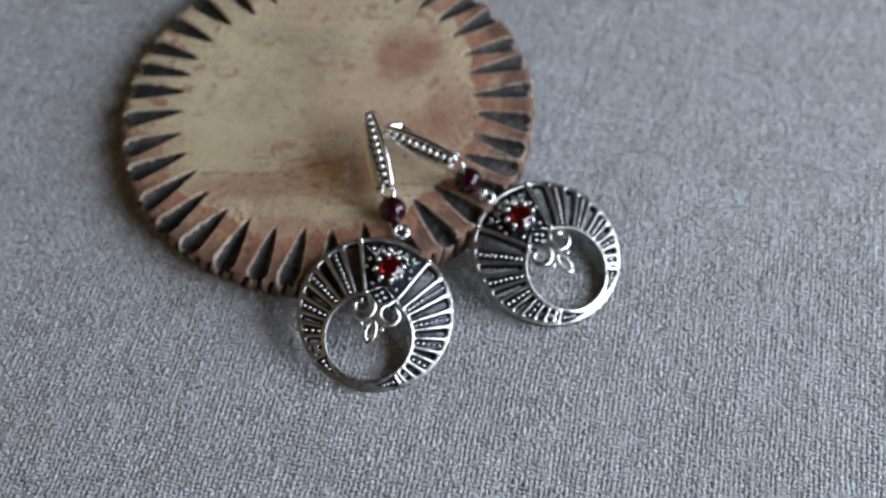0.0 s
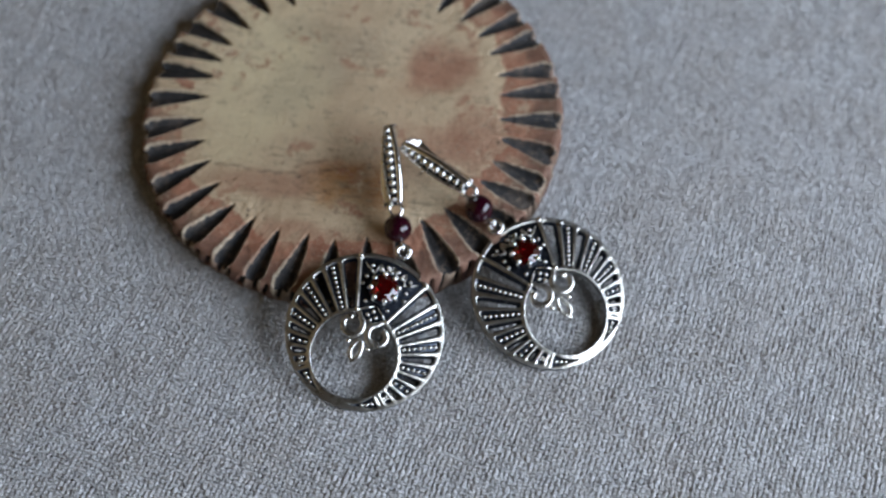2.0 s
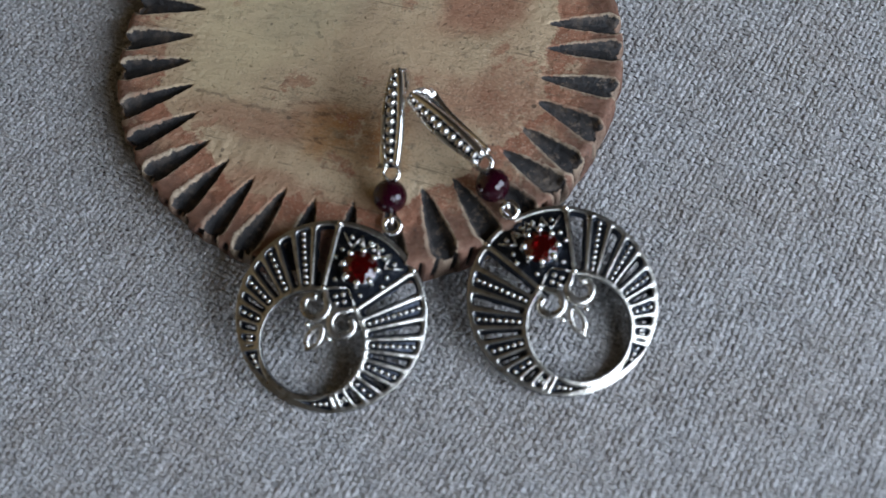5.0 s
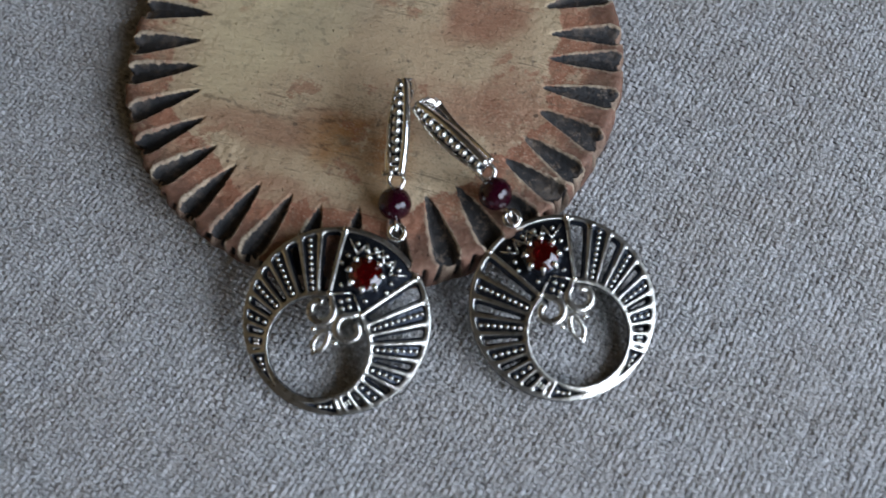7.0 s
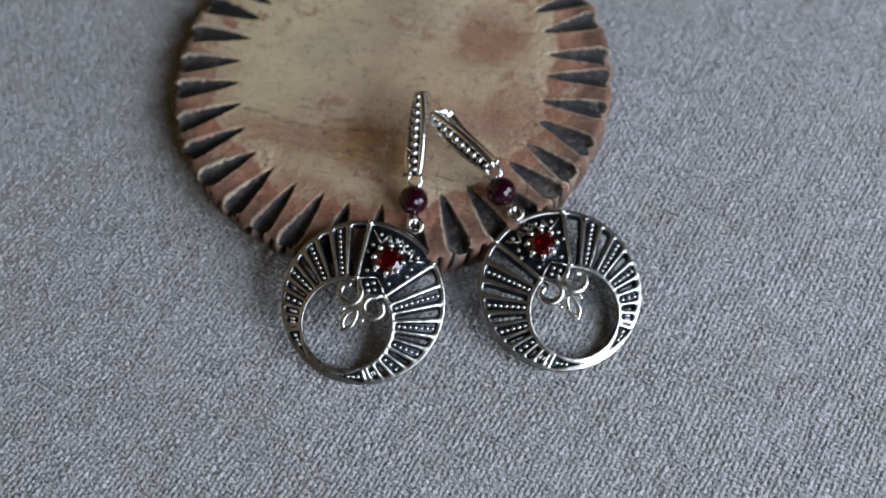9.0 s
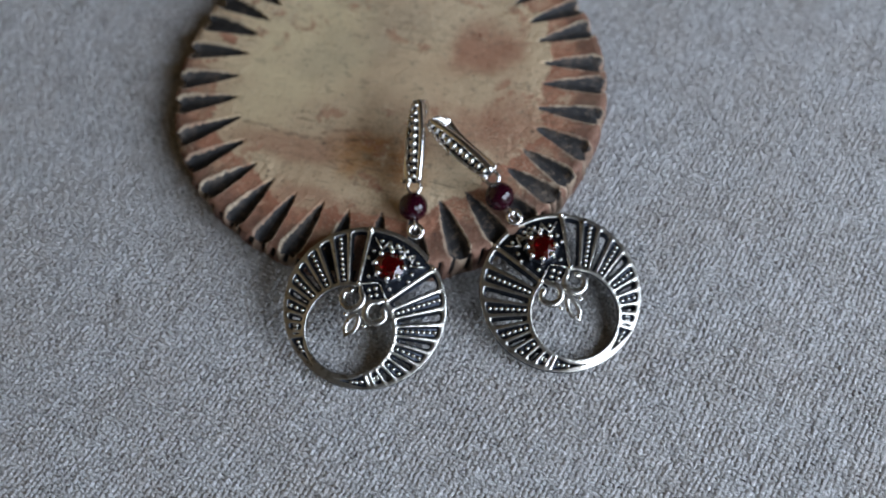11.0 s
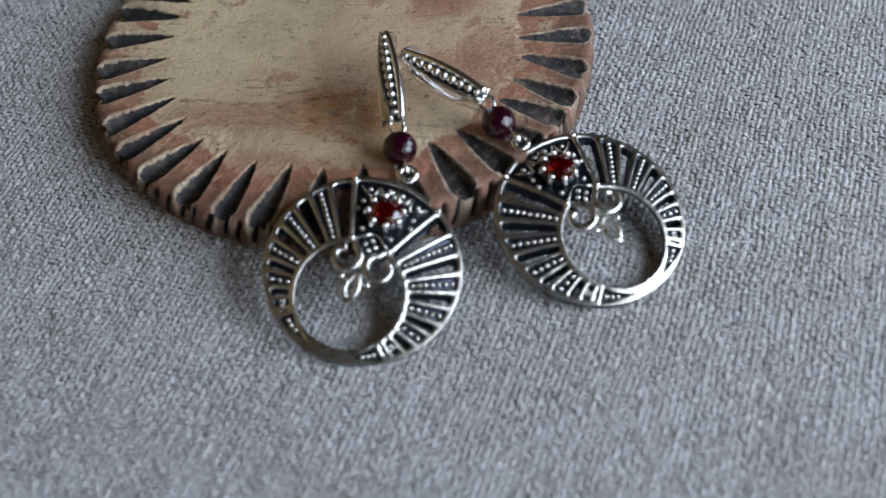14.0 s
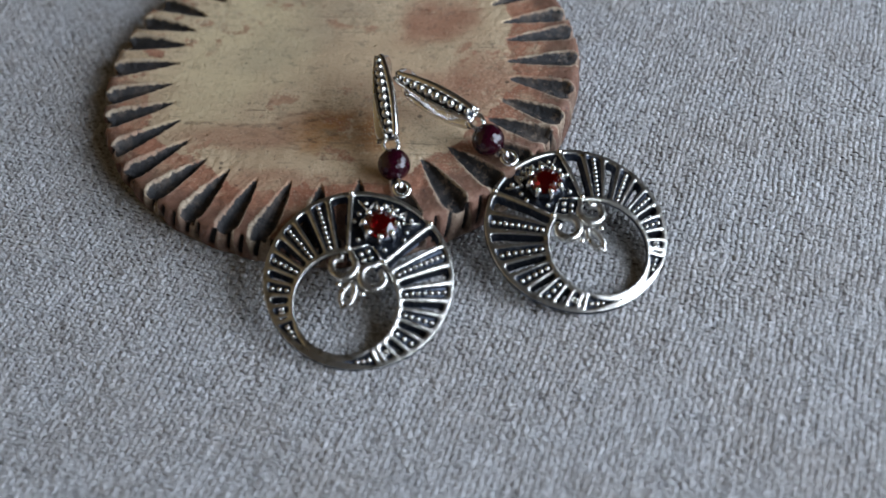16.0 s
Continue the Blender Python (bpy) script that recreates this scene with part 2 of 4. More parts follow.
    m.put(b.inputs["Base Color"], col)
    m.put(b.inputs["Roughness"], m.math("MULTIPLY_ADD", mid, 0.3, 0.55))
    b.inputs["Specular IOR Level"].default_value = 0.35
    pits = m.smooth(m.noise(1300.0, 2, 0.5), 0.68, 0.76)
    h = m.math("ADD", m.math("MULTIPLY", mid, 0.30), m.math("ADD", m.math("MULTIPLY", m.math("MULTIPLY", fine, 0.45), m.math("MULTIPLY_ADD", near, 0.65, 0.35)), m.math("MULTIPLY", scratch, 0.28)))
    h = m.math("SUBTRACT", h, m.math("MULTIPLY", pits, 0.35))
    m.put(b.inputs["Normal"], m.bump(h, 0.0008, 1.0))
    return m.mat


CLAY = clay_material()

YARN = 0.86 * MM


def linen_material():
    m = Nodes("grey_linen")
    b = m.bsdf
    co = m.coords()
    turn = m.add("ShaderNodeMapping")
    m.put(turn.inputs["Vector"], co)
    turn.inputs["Rotation"].default_value = (0, 0, radians(12))
    # uneven yarns: the weave wanders at two scales
    place = turn.outputs[0]
    for scale, amount in ((190.0, 0.0020), (950.0, 0.0009)):
        wander = m.add("ShaderNodeTexNoise")
        wander.inputs["Scale"].default_value = scale
        wander.inputs["Detail"].default_value = 2.0
        m.put(wander.inputs["Vector"], co)
        off = m.add("ShaderNodeVectorMath", operation="SUBTRACT")
        m.put(off.inputs[0], wander.outputs[1])
        off.inputs[1].default_value = (0.5, 0.5, 0.5)
        amp = m.add("ShaderNodeVectorMath", operation="SCALE")
        m.put(amp.inputs[0], off.outputs[0])
        amp.inputs["Scale"].default_value = amount
        pos = m.add("ShaderNodeVectorMath", operation="ADD")
        m.put(pos.inputs[0], place)
        m.put(pos.inputs[1], amp.outputs[0])
        place = pos.outputs[0]
    sep = m.add("ShaderNodeSeparateXYZ")
    m.put(sep.inputs[0], place)
    u = m.math("DIVIDE", sep.outputs[0], YARN)
    v = m.math("DIVIDE", sep.outputs[1], YARN * 0.92)
    fu, fv = m.math("FLOOR", u), m.math("FLOOR", v)
    # 0 on a yarn's centre line, 1 at its edge
    a = m.math("ABSOLUTE", m.math("MULTIPLY_ADD", m.math("FRACT", u), 2.0, -1.0))
    c = m.math("ABSOLUTE", m.math("MULTIPLY_ADD", m.math("FRACT", v), 2.0, -1.0))
    over = m.math("SINE", m.math("MULTIPLY", m.math("ADD", v, fu), math.pi))
    over2 = m.math("SINE", m.math("MULTIPLY", m.math("ADD", u, m.math("ADD", fv, 1.0)), math.pi))
    slub = m.noise(420.0, 4, 0.65)
    swell = m.math("MULTIPLY_ADD", slub, 0.9, 0.55)
    ru = m.math("SUBTRACT", 1.0, m.math("POWER", a, 2.2))
    rv = m.math("SUBTRACT", 1.0, m.math("POWER", c, 2.2))
    hu = m.math("MULTIPLY", m.math("MULTIPLY", ru, swell), m.math("MULTIPLY_ADD", over, 0.42, 0.58))
    hv = m.math("MULTIPLY", m.math("MULTIPLY", rv, swell), m.math("MULTIPLY_ADD", over2, 0.38, 0.50))
    height = m.math("MAXIMUM", hu, hv)
    is_warp = m.math("GREATER_THAN", hu, hv)

    def fibres(along, across):
        comb = m.add("ShaderNodeCombineXYZ")
        m.put(comb.inputs[0], m.math("MULTIPLY_ADD", along, 1.6, m.math("MULTIPLY", across, 0.8)))
        m.put(comb.inputs[1], m.math("MULTIPLY_ADD", across, 6.0, m.math("MULTIPLY", along, 1.7)))
        return m.noise(1.0, 4, 0.6, comb.outputs[0])

    fib = m.mix(is_warp, fibres(u, v), fibres(v, u))
    fuzz = m.noise(2600.0, 3, 0.7)
    tone = m.noise(55.0, 4, 0.6)
    spread = m.noise(240.0, 4, 0.65)
    fleck = m.noise(640.0, 4, 0.7)
    def streak(along, across):
        comb = m.add("ShaderNodeCombineXYZ")
        m.put(comb.inputs[0], m.math("MULTIPLY", along, 0.045))
        m.put(comb.inputs[1], m.math("MULTIPLY", m.math("FLOOR", across), 0.83))
        return m.noise(1.0, 3, 0.6, comb.outputs[0])

    slub_v, slub_u = streak(v, u), streak(u, v)
    # weft coloured darker than warp to suggest shade on its lower floats
    base = m.mix(is_warp, (0.40, 0.40, 0.402, 1), (0.50, 0.503, 0.508, 1))
    col = m.mix(m.math("MULTIPLY", m.smooth(tone, 0.35, 0.7), 0.22), base, (0.36, 0.325, 0.30, 1))
    col = m.mix(m.math("MULTIPLY", m.smooth(spread, 0.5, 0.68), 0.4), col, (0.27, 0.25, 0.235, 1))
    col = m.mix(m.math("MULTIPLY", m.smooth(spread, 0.48, 0.32), 0.4), col, (0.55, 0.56, 0.57, 1))
    col = m.mix(m.math("MULTIPLY", m.smooth(slub_v, 0.56, 0.7), m.math("MULTIPLY", is_warp, 0.5)), col, (0.68, 0.685, 0.69, 1))
    col = m.mix(m.math("MULTIPLY", m.smooth(slub_u, 0.58, 0.72), m.math("MULTIPLY_ADD", is_warp, -0.35, 0.35)), col, (0.64, 0.645, 0.65, 1))
    col = m.mix(m.math("MULTIPLY", m.smooth(fib, 0.52, 0.66), 0.65), col, (0.78, 0.785, 0.79, 1))
    col = m.mix(m.math("MULTIPLY", m.smooth(fib, 0.48, 0.34), 0.45), col, (0.21, 0.20, 0.19, 1))
    col = m.mix(m.math("MULTIPLY", m.smooth(fleck, 0.6, 0.72), 0.3), col, (0.20, 0.165, 0.135, 1))
    # gaps where four yarns meet, with their shade put into the colour
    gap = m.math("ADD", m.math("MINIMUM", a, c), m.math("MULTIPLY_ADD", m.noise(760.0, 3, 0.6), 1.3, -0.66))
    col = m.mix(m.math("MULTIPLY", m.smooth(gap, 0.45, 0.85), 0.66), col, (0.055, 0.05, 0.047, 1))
    m.put(b.inputs["Base Color"], col)
    b.inputs["Roughness"].default_value = 0.85
    b.inputs["Specular IOR Level"].default_value = 0.25
    b.inputs["Sheen Weight"].default_value = 0.1
    rise = m.math("ADD", height, m.math("ADD", m.math("MULTIPLY", fib, 0.45), m.math("MULTIPLY", fuzz, 0.35)))
    rise = m.math("SUBTRACT", rise, m.math("MULTIPLY", m.smooth(gap, 0.42, 0.74), 0.5))
    m.put(b.inputs["Normal"], m.bump(rise, 0.00042, 1.0))
    return m.mat


LINEN = linen_material()


def plain(name, colour, rough=0.8, scale=6.0):
    m = Nodes(name)
    c2 = [c * 0.9 for c in colour]
    m.put(m.bsdf.inputs["Base Color"], m.mix(m.noise(scale, 5), (*colour, 1), (*c2, 1)))
    m.bsdf.inputs["Roughness"].default_value = rough
    m.put(m.bsdf.inputs["Normal"], m.bump(m.noise(scale * 30, 4), 0.001, 0.3))
    return m.mat


def yarn_material():
    m = Nodes("linen_yarn")
    b = m.bsdf
    yarn = m.add("ShaderNodeAttribute", attribute_name="yarn").outputs["Vector"]
    sep = m.add("ShaderNodeSeparateXYZ")
    m.put(sep.inputs[0], yarn)
    along, across, strand = sep.outputs[0], sep.outputs[1], sep.outputs[2]

    def combed(fa, fc, detail):
        comb = m.add("ShaderNodeCombineXYZ")
        m.put(comb.inputs[0], m.math("MULTIPLY", along, fa))
        m.put(comb.inputs[1], m.math("MULTIPLY_ADD", across, fc, m.math("MULTIPLY", along, fa * 0.8)))
        m.put(comb.inputs[2], m.math("MULTIPLY", strand, 3.71))
        return m.noise(1.0, detail, 0.65, comb.outputs[0])

    island = m.add("ShaderNodeNewGeometry").outputs["Random Per Island"]
    fib = combed(1.15, 3.0, 4)
    slub = combed(0.09, 0.0, 3)
    patch = m.noise(210.0, 4, 0.65)
    tone = m.noise(50.0, 4, 0.6)
    col = m.ramp(island, [(0.0, YARN_TONES[0]), (0.35, YARN_TONES[1]), (0.7, YARN_TONES[2]), (1.0, YARN_TONES[3])])
    col = m.mix(m.math("MULTIPLY", m.smooth(tone, 0.42, 0.62), 0.42), col, (0.42, 0.355, 0.295, 1))
    col = m.mix(m.math("MULTIPLY", m.smooth(patch, 0.50, 0.64), 0.38), col, (0.30, 0.25, 0.205, 1))
    col = m.mix(m.math("MULTIPLY", m.smooth(slub, 0.53, 0.66), 0.65), col, (0.76, 0.765, 0.77, 1))
    col = m.mix(m.math("MULTIPLY", m.smooth(slub, 0.44, 0.32), 0.35), col, (0.33, 0.315, 0.305, 1))
    col = m.mix(m.math("MULTIPLY", m.smooth(fib, 0.50, 0.60), 0.76), col, (0.90, 0.905, 0.91, 1))
    col = m.mix(m.math("MULTIPLY", m.smooth(fib, 0.47, 0.36), 0.6), col, (0.13, 0.115, 0.10, 1))
    col = m.mix(m.math("MULTIPLY", m.smooth(m.noise(600.0, 4, 0.7), 0.59, 0.72), 0.45), col, (0.18, 0.14, 0.11, 1))
    # lit warp and shaded weft: part of that difference is painted in
    weft = m.math("GREATER_THAN", strand, 500.0)
    col = m.mix(m.math("MULTIPLY", weft, 0.16), m.mix(0.16, col, (0.86, 0.865, 0.87, 1)), (0.38, 0.365, 0.35, 1))
    m.put(b.inputs["Base Color"], col)
    b.inputs["Roughness"].default_value = 0.7
    b.inputs["Specular IOR Level"].default_value = 0.35
    b.inputs["Sheen Weight"].default_value = 0.1
    m.put(b.inputs["Normal"], m.bump(m.math("ADD", fib, m.math("MULTIPLY", m.noise(2600.0, 3, 0.7), 0.5)), 0.00035, 1.0))
    return m.mat


YARN_TONES = [(0.39, 0.38, 0.372), (0.475, 0.472, 0.47), (0.535, 0.536, 0.538), (0.63, 0.634, 0.638)]
LINEN_YARN = yarn_material()
FIBRE = plain("linen_fibre", (0.92, 0.92, 0.915), 0.8, 300.0)
GAP_SHADE = plain("gap_shade_colour", (0.17, 0.152, 0.135), 0.9, 300.0)
WALL = plain("wall_paint", (0.25, 0.19, 0.12))
FILL_WALL = plain("fill_wall_paint", (0.74, 0.50, 0.23))
CEILING = plain("ceiling_paint", (0.26, 0.21, 0.145))
FLOOR = plain("floor_boards", (0.28, 0.20, 0.13), 0.5)
WOOD = plain("table_wood", (0.30, 0.19, 0.11), 0.45, 20.0)


# ---- mesh helpers ----
def mesh_of(bm, name, material, smooth=True):
    bmesh.ops.recalc_face_normals(bm, faces=bm.faces)
    me = bpy.data.meshes.new(name)
    bm.to_mesh(me)
    bm.free()
    if smooth:
        me.polygons.foreach_set("use_smooth", [True] * len(me.polygons))
    me.materials.append(material)
    return me


def part(name, data, parent, label="", m=None):
    ob = new(name, data)
    ob.parent = parent
    if m is not None:
        ob.matrix_basis = m
    if label:
        ob["label"] = label
    return ob


def box_bm(lo, hi, bm=None):
    bm = bm or bmesh.new()
    vs = [bm.verts.new((x, y, z)) for x in (lo[0], hi[0]) for y in (lo[1], hi[1]) for z in (lo[2], hi[2])]
    for f in ((0, 1, 3, 2), (4, 6, 7, 5), (0, 4, 5, 1), (2, 3, 7, 6), (0, 2, 6, 4), (1, 5, 7, 3)):
        bm.faces.new([vs[i] for i in f])
    return bm


def sweep(bm, pts, half_w, half_h, up=(0, 0, 1), n=10, closed=False, power=1.0):
    """A tube along pts (mm) with an elliptic section; half_w and half_h are numbers or one for each point."""
    pts = [Vector(p) for p in pts]
    count = len(pts)
    up = Vector(up)
    rings = []
    for i, p in enumerate(pts):
        a = pts[(i - 1) % count] if closed or i else pts[0]
        b = pts[(i + 1) % count] if closed or i < count - 1 else pts[-1]
        d = (b - a).normalized()
        side = d.cross(up)
        if side.length < 1e-4:
            side = d.cross(Vector((1, 0, 0.3)))
        side.normalize()
        top = side.cross(d)
        w = half_w[i] if hasattr(half_w, "__len__") else half_w
        h = half_h[i] if hasattr(half_h, "__len__") else half_h
        ring = []
        for k in range(n):
            c, s = math.cos(2 * math.pi * k / n), math.sin(2 * math.pi * k / n)
            c, s = math.copysign(abs(c) ** power, c), math.copysign(abs(s) ** power, s)
            ring.append(bm.verts.new((p + side * (w * c) + top * (h * s)) * MM))
        rings.append(ring)
    for i in range(count if closed else count - 1):
        r0, r1 = rings[i], rings[(i + 1) % count]
        for k in range(n):
            bm.faces.new((r0[k], r0[(k + 1) % n], r1[(k + 1) % n], r1[k]))
    if not closed:
        bm.faces.new(rings[0][::-1])
        bm.faces.new(rings[-1])
    return bm


def ball_bm(radius, segs=10, rings=7, squash=1.0):
    bm = bmesh.new()
    bmesh.ops.create_uvsphere(bm, u_segments=segs, v_segments=rings, radius=radius * MM)
    for v in bm.verts:
        v.co.z *= squash
    return bm


# ---- setting ----
def setting(name, bm, material, label, category=""):
    ob = new(name, mesh_of(bm, name, material, False))
    return tagged(ob, label, category or name.split("_")[0], kind="structure")


# unseen room, sized and coloured for the light its walls throw back
X0, Y0, Y1, ZF, ZC = -0.66, -1.1, 1.3, -0.75, 1.7
WT = 0.15
setting("floor", box_bm((X0 - WT, Y0 - WT, ZF - 0.1), (WALL_X + WT, Y1 + WT, ZF)), FLOOR, "plain brown wooden floor of the room")
setting("ceiling", box_bm((X0 - WT, Y0 - WT, ZC), (WALL_X + WT, Y1 + WT, ZC + 0.1)), CEILING, "plain grey painted ceiling")
# unseen west wall, set near and warm as a reflector for the shadows
setting("wall_west", box_bm((X0 - WT, Y0 - WT, ZF), (X0, Y1 + WT, ZC)), FILL_WALL, "unseen warm brown wall added to bounce light into shadows")
setting("wall_north", box_bm((X0, Y1, ZF), (WALL_X, Y1 + WT, ZC)), WALL, "plain beige painted wall")
setting("wall_south", box_bm((X0, Y0 - WT, ZF), (WALL_X, Y0, ZC)), WALL, "plain beige painted wall")
east = box_bm((WALL_X, Y0 - WT, ZF), (WALL_X + WT, WIN_Y0, ZC))
box_bm((WALL_X, WIN_Y1, ZF), (WALL_X + WT, Y1 + WT, ZC), east)
box_bm((WALL_X, WIN_Y0, ZF), (WALL_X + WT, WIN_Y1, WIN_Z0), east)
box_bm((WALL_X, WIN_Y0, WIN_Z1), (WALL_X + WT, WIN_Y1, ZC), east)
setting("wall_east", east, WALL, "plain beige painted wall with a window opening", "wall")

table = tagged(new("table"), "plain wooden table under the linen cloth", "table")
table.location = (0, 0, ZF)
top = box_bm((-0.62, -0.52, 0.712), (0.385, 0.52, 0.746))
part("tabletop", mesh_of(top, "tabletop", WOOD, False), table)
leg = mesh_of(box_bm((-0.03, -0.03, 0), (0.03, 0.03, 0.712)), "leg", WOOD, False)
for lx in (-0.55, 0.32):
    for ly in (-0.45, 0.45):
        part("leg", leg, table, m=Matrix.Translation((lx, ly, 0)))


# ---- linen cloth ----
def linen_cloth():
    """A sheet, finer in the middle, with a faint drape."""
    ax = np.concatenate([np.linspace(-0.60, -0.16, 12)[:-1], np.linspace(-0.16, 0.20, 121), np.linspace(0.20, 0.37, 12)[1:]])
    ay = np.concatenate([np.linspace(-0.50, -0.16, 10)[:-1], np.linspace(-0.16, 0.20, 121), np.linspace(0.20, 0.50, 10)[1:]])
    verts = []
    for yy in ay:
        for xx in ax:
            far = min(1.0, max(0.0, (math.hypot(xx - 0.01, yy + 0.01) - 0.05) / 0.05))
            verts.append((xx, yy, far * 0.0004 * noise.noise((xx * 30, yy * 30, 3.1)) - 0.00072))
    nx = len(ax)
    faces = [(j * nx + i, j * nx + i + 1, (j + 1) * nx + i + 1, (j + 1) * nx + i) for j in range(len(ay) - 1) for i in range(nx - 1)]
    me = bpy.data.meshes.new("linen_cloth")
    me.from_pydata(verts, [], faces)
    me.polygons.foreach_set("use_smooth", [True] * len(me.polygons))
    me.materials.append(LINEN)
    ob = new("linen_cloth", me)
    mod = ob.modifiers.new("thickness", "SOLIDIFY")
    mod.thickness = 0.0026
    mod.offset = -1.0
    return tagged(ob, "coarse grey-beige woven linen cloth spread flat", "cloth")


def stray_fibres(parent):
    """Short bent hairs that stand out of the yarns, and a few long ones."""
    rng = np.random.default_rng(11)
    count, steps = 36000, 5
    x, y = rng.uniform(-92, 118, count), rng.uniform(-100, 58, count)
    free = (np.hypot(x, y) > 42) & (field(x / 4.0, y / 4.0, 50) + field(x / 14.0, y / 14.0, 51) + rng.normal(0, 0.5, count) > -0.1)
    x, y = x[free], y[free]
    count = len(x)
    size = 0.5 + 0.9 * rng.random(count) + 2.2 * rng.random(count) ** 9
    a, bend = rng.uniform(0, 2 * math.pi, count), rng.uniform(-2.4, 2.4, count)
    f = np.linspace(0, 1, steps)
    way = a[:, None] + bend[:, None] * f
    px = x[:, None] + np.cumsum(np.cos(way), 1) * (size / steps)[:, None]
    py = y[:, None] + np.cumsum(np.sin(way), 1) * (size / steps)[:, None]
    pz = 0.0 + (0.10 + 0.24 * rng.random(count))[:, None] * np.sin(math.pi * f)
    thick = 0.048 * (1 - 0.5 * np.abs(2 * f - 1))
    rings = []
    for k in range(3):
        q = 2 * math.pi * k / 3
        rings.append(np.stack([px - np.sin(way) * thick * math.cos(q), py + np.cos(way) * thick * math.cos(q), pz + thick * math.sin(q)], -1))
    co = np.stack(rings, 2).reshape(-1, 3) * MM
    quad = np.array([(i * 3 + k, i * 3 + (k + 1) % 3, (i + 1) * 3 + (k + 1) % 3, (i + 1) * 3 + k) for i in range(steps - 1) for k in range(3)])
    faces = (quad[None] + (np.arange(count) * steps * 3)[:, None, None]).reshape(-1, 4)
    ob = part("stray_fibre", fast_mesh("stray_fibre", co, faces, FIBRE), parent, "pale loose linen fibres")
    ob["kind"] = "stuff"


def fast_mesh(name, co, faces, material):
    me = bpy.data.meshes.new(name)
    me.vertices.add(len(co))
    me.vertices.foreach_set("co", co.astype(np.float32).ravel())
    me.loops.add(len(faces) * 4)
    me.loops.foreach_set("vertex_index", faces.astype(np.int32).ravel())
    me.polygons.add(len(faces))
    me.polygons.foreach_set("loop_start", np.arange(0, len(faces) * 4, 4, dtype=np.int32))
    me.update(calc_edges=True)
    me.polygons.foreach_set("use_smooth", np.ones(len(faces), dtype=bool))
    me.materials.append(material)
    return me


def field(x, y, seed):
    """Smooth random values from -1 to 1 over a plane, one for each unit cell."""
    grid = np.random.default_rng(seed).uniform(-1, 1, (128, 128))
    xi, yi = np.floor(x).astype(int), np.floor(y).astype(int)
    fx, fy = x - xi, y - yi
    fx, fy = fx * fx * (3 - 2 * fx), fy * fy * (3 - 2 * fy)
    a, b = grid[xi % 128, yi % 128], grid[(xi + 1) % 128, yi % 128]
    c, d = grid[xi % 128, (yi + 1) % 128], grid[(xi + 1) % 128, (yi + 1) % 128]
    return (a * (1 - fx) + b * fx) * (1 - fy) + (c * (1 - fx) + d * fx) * fy


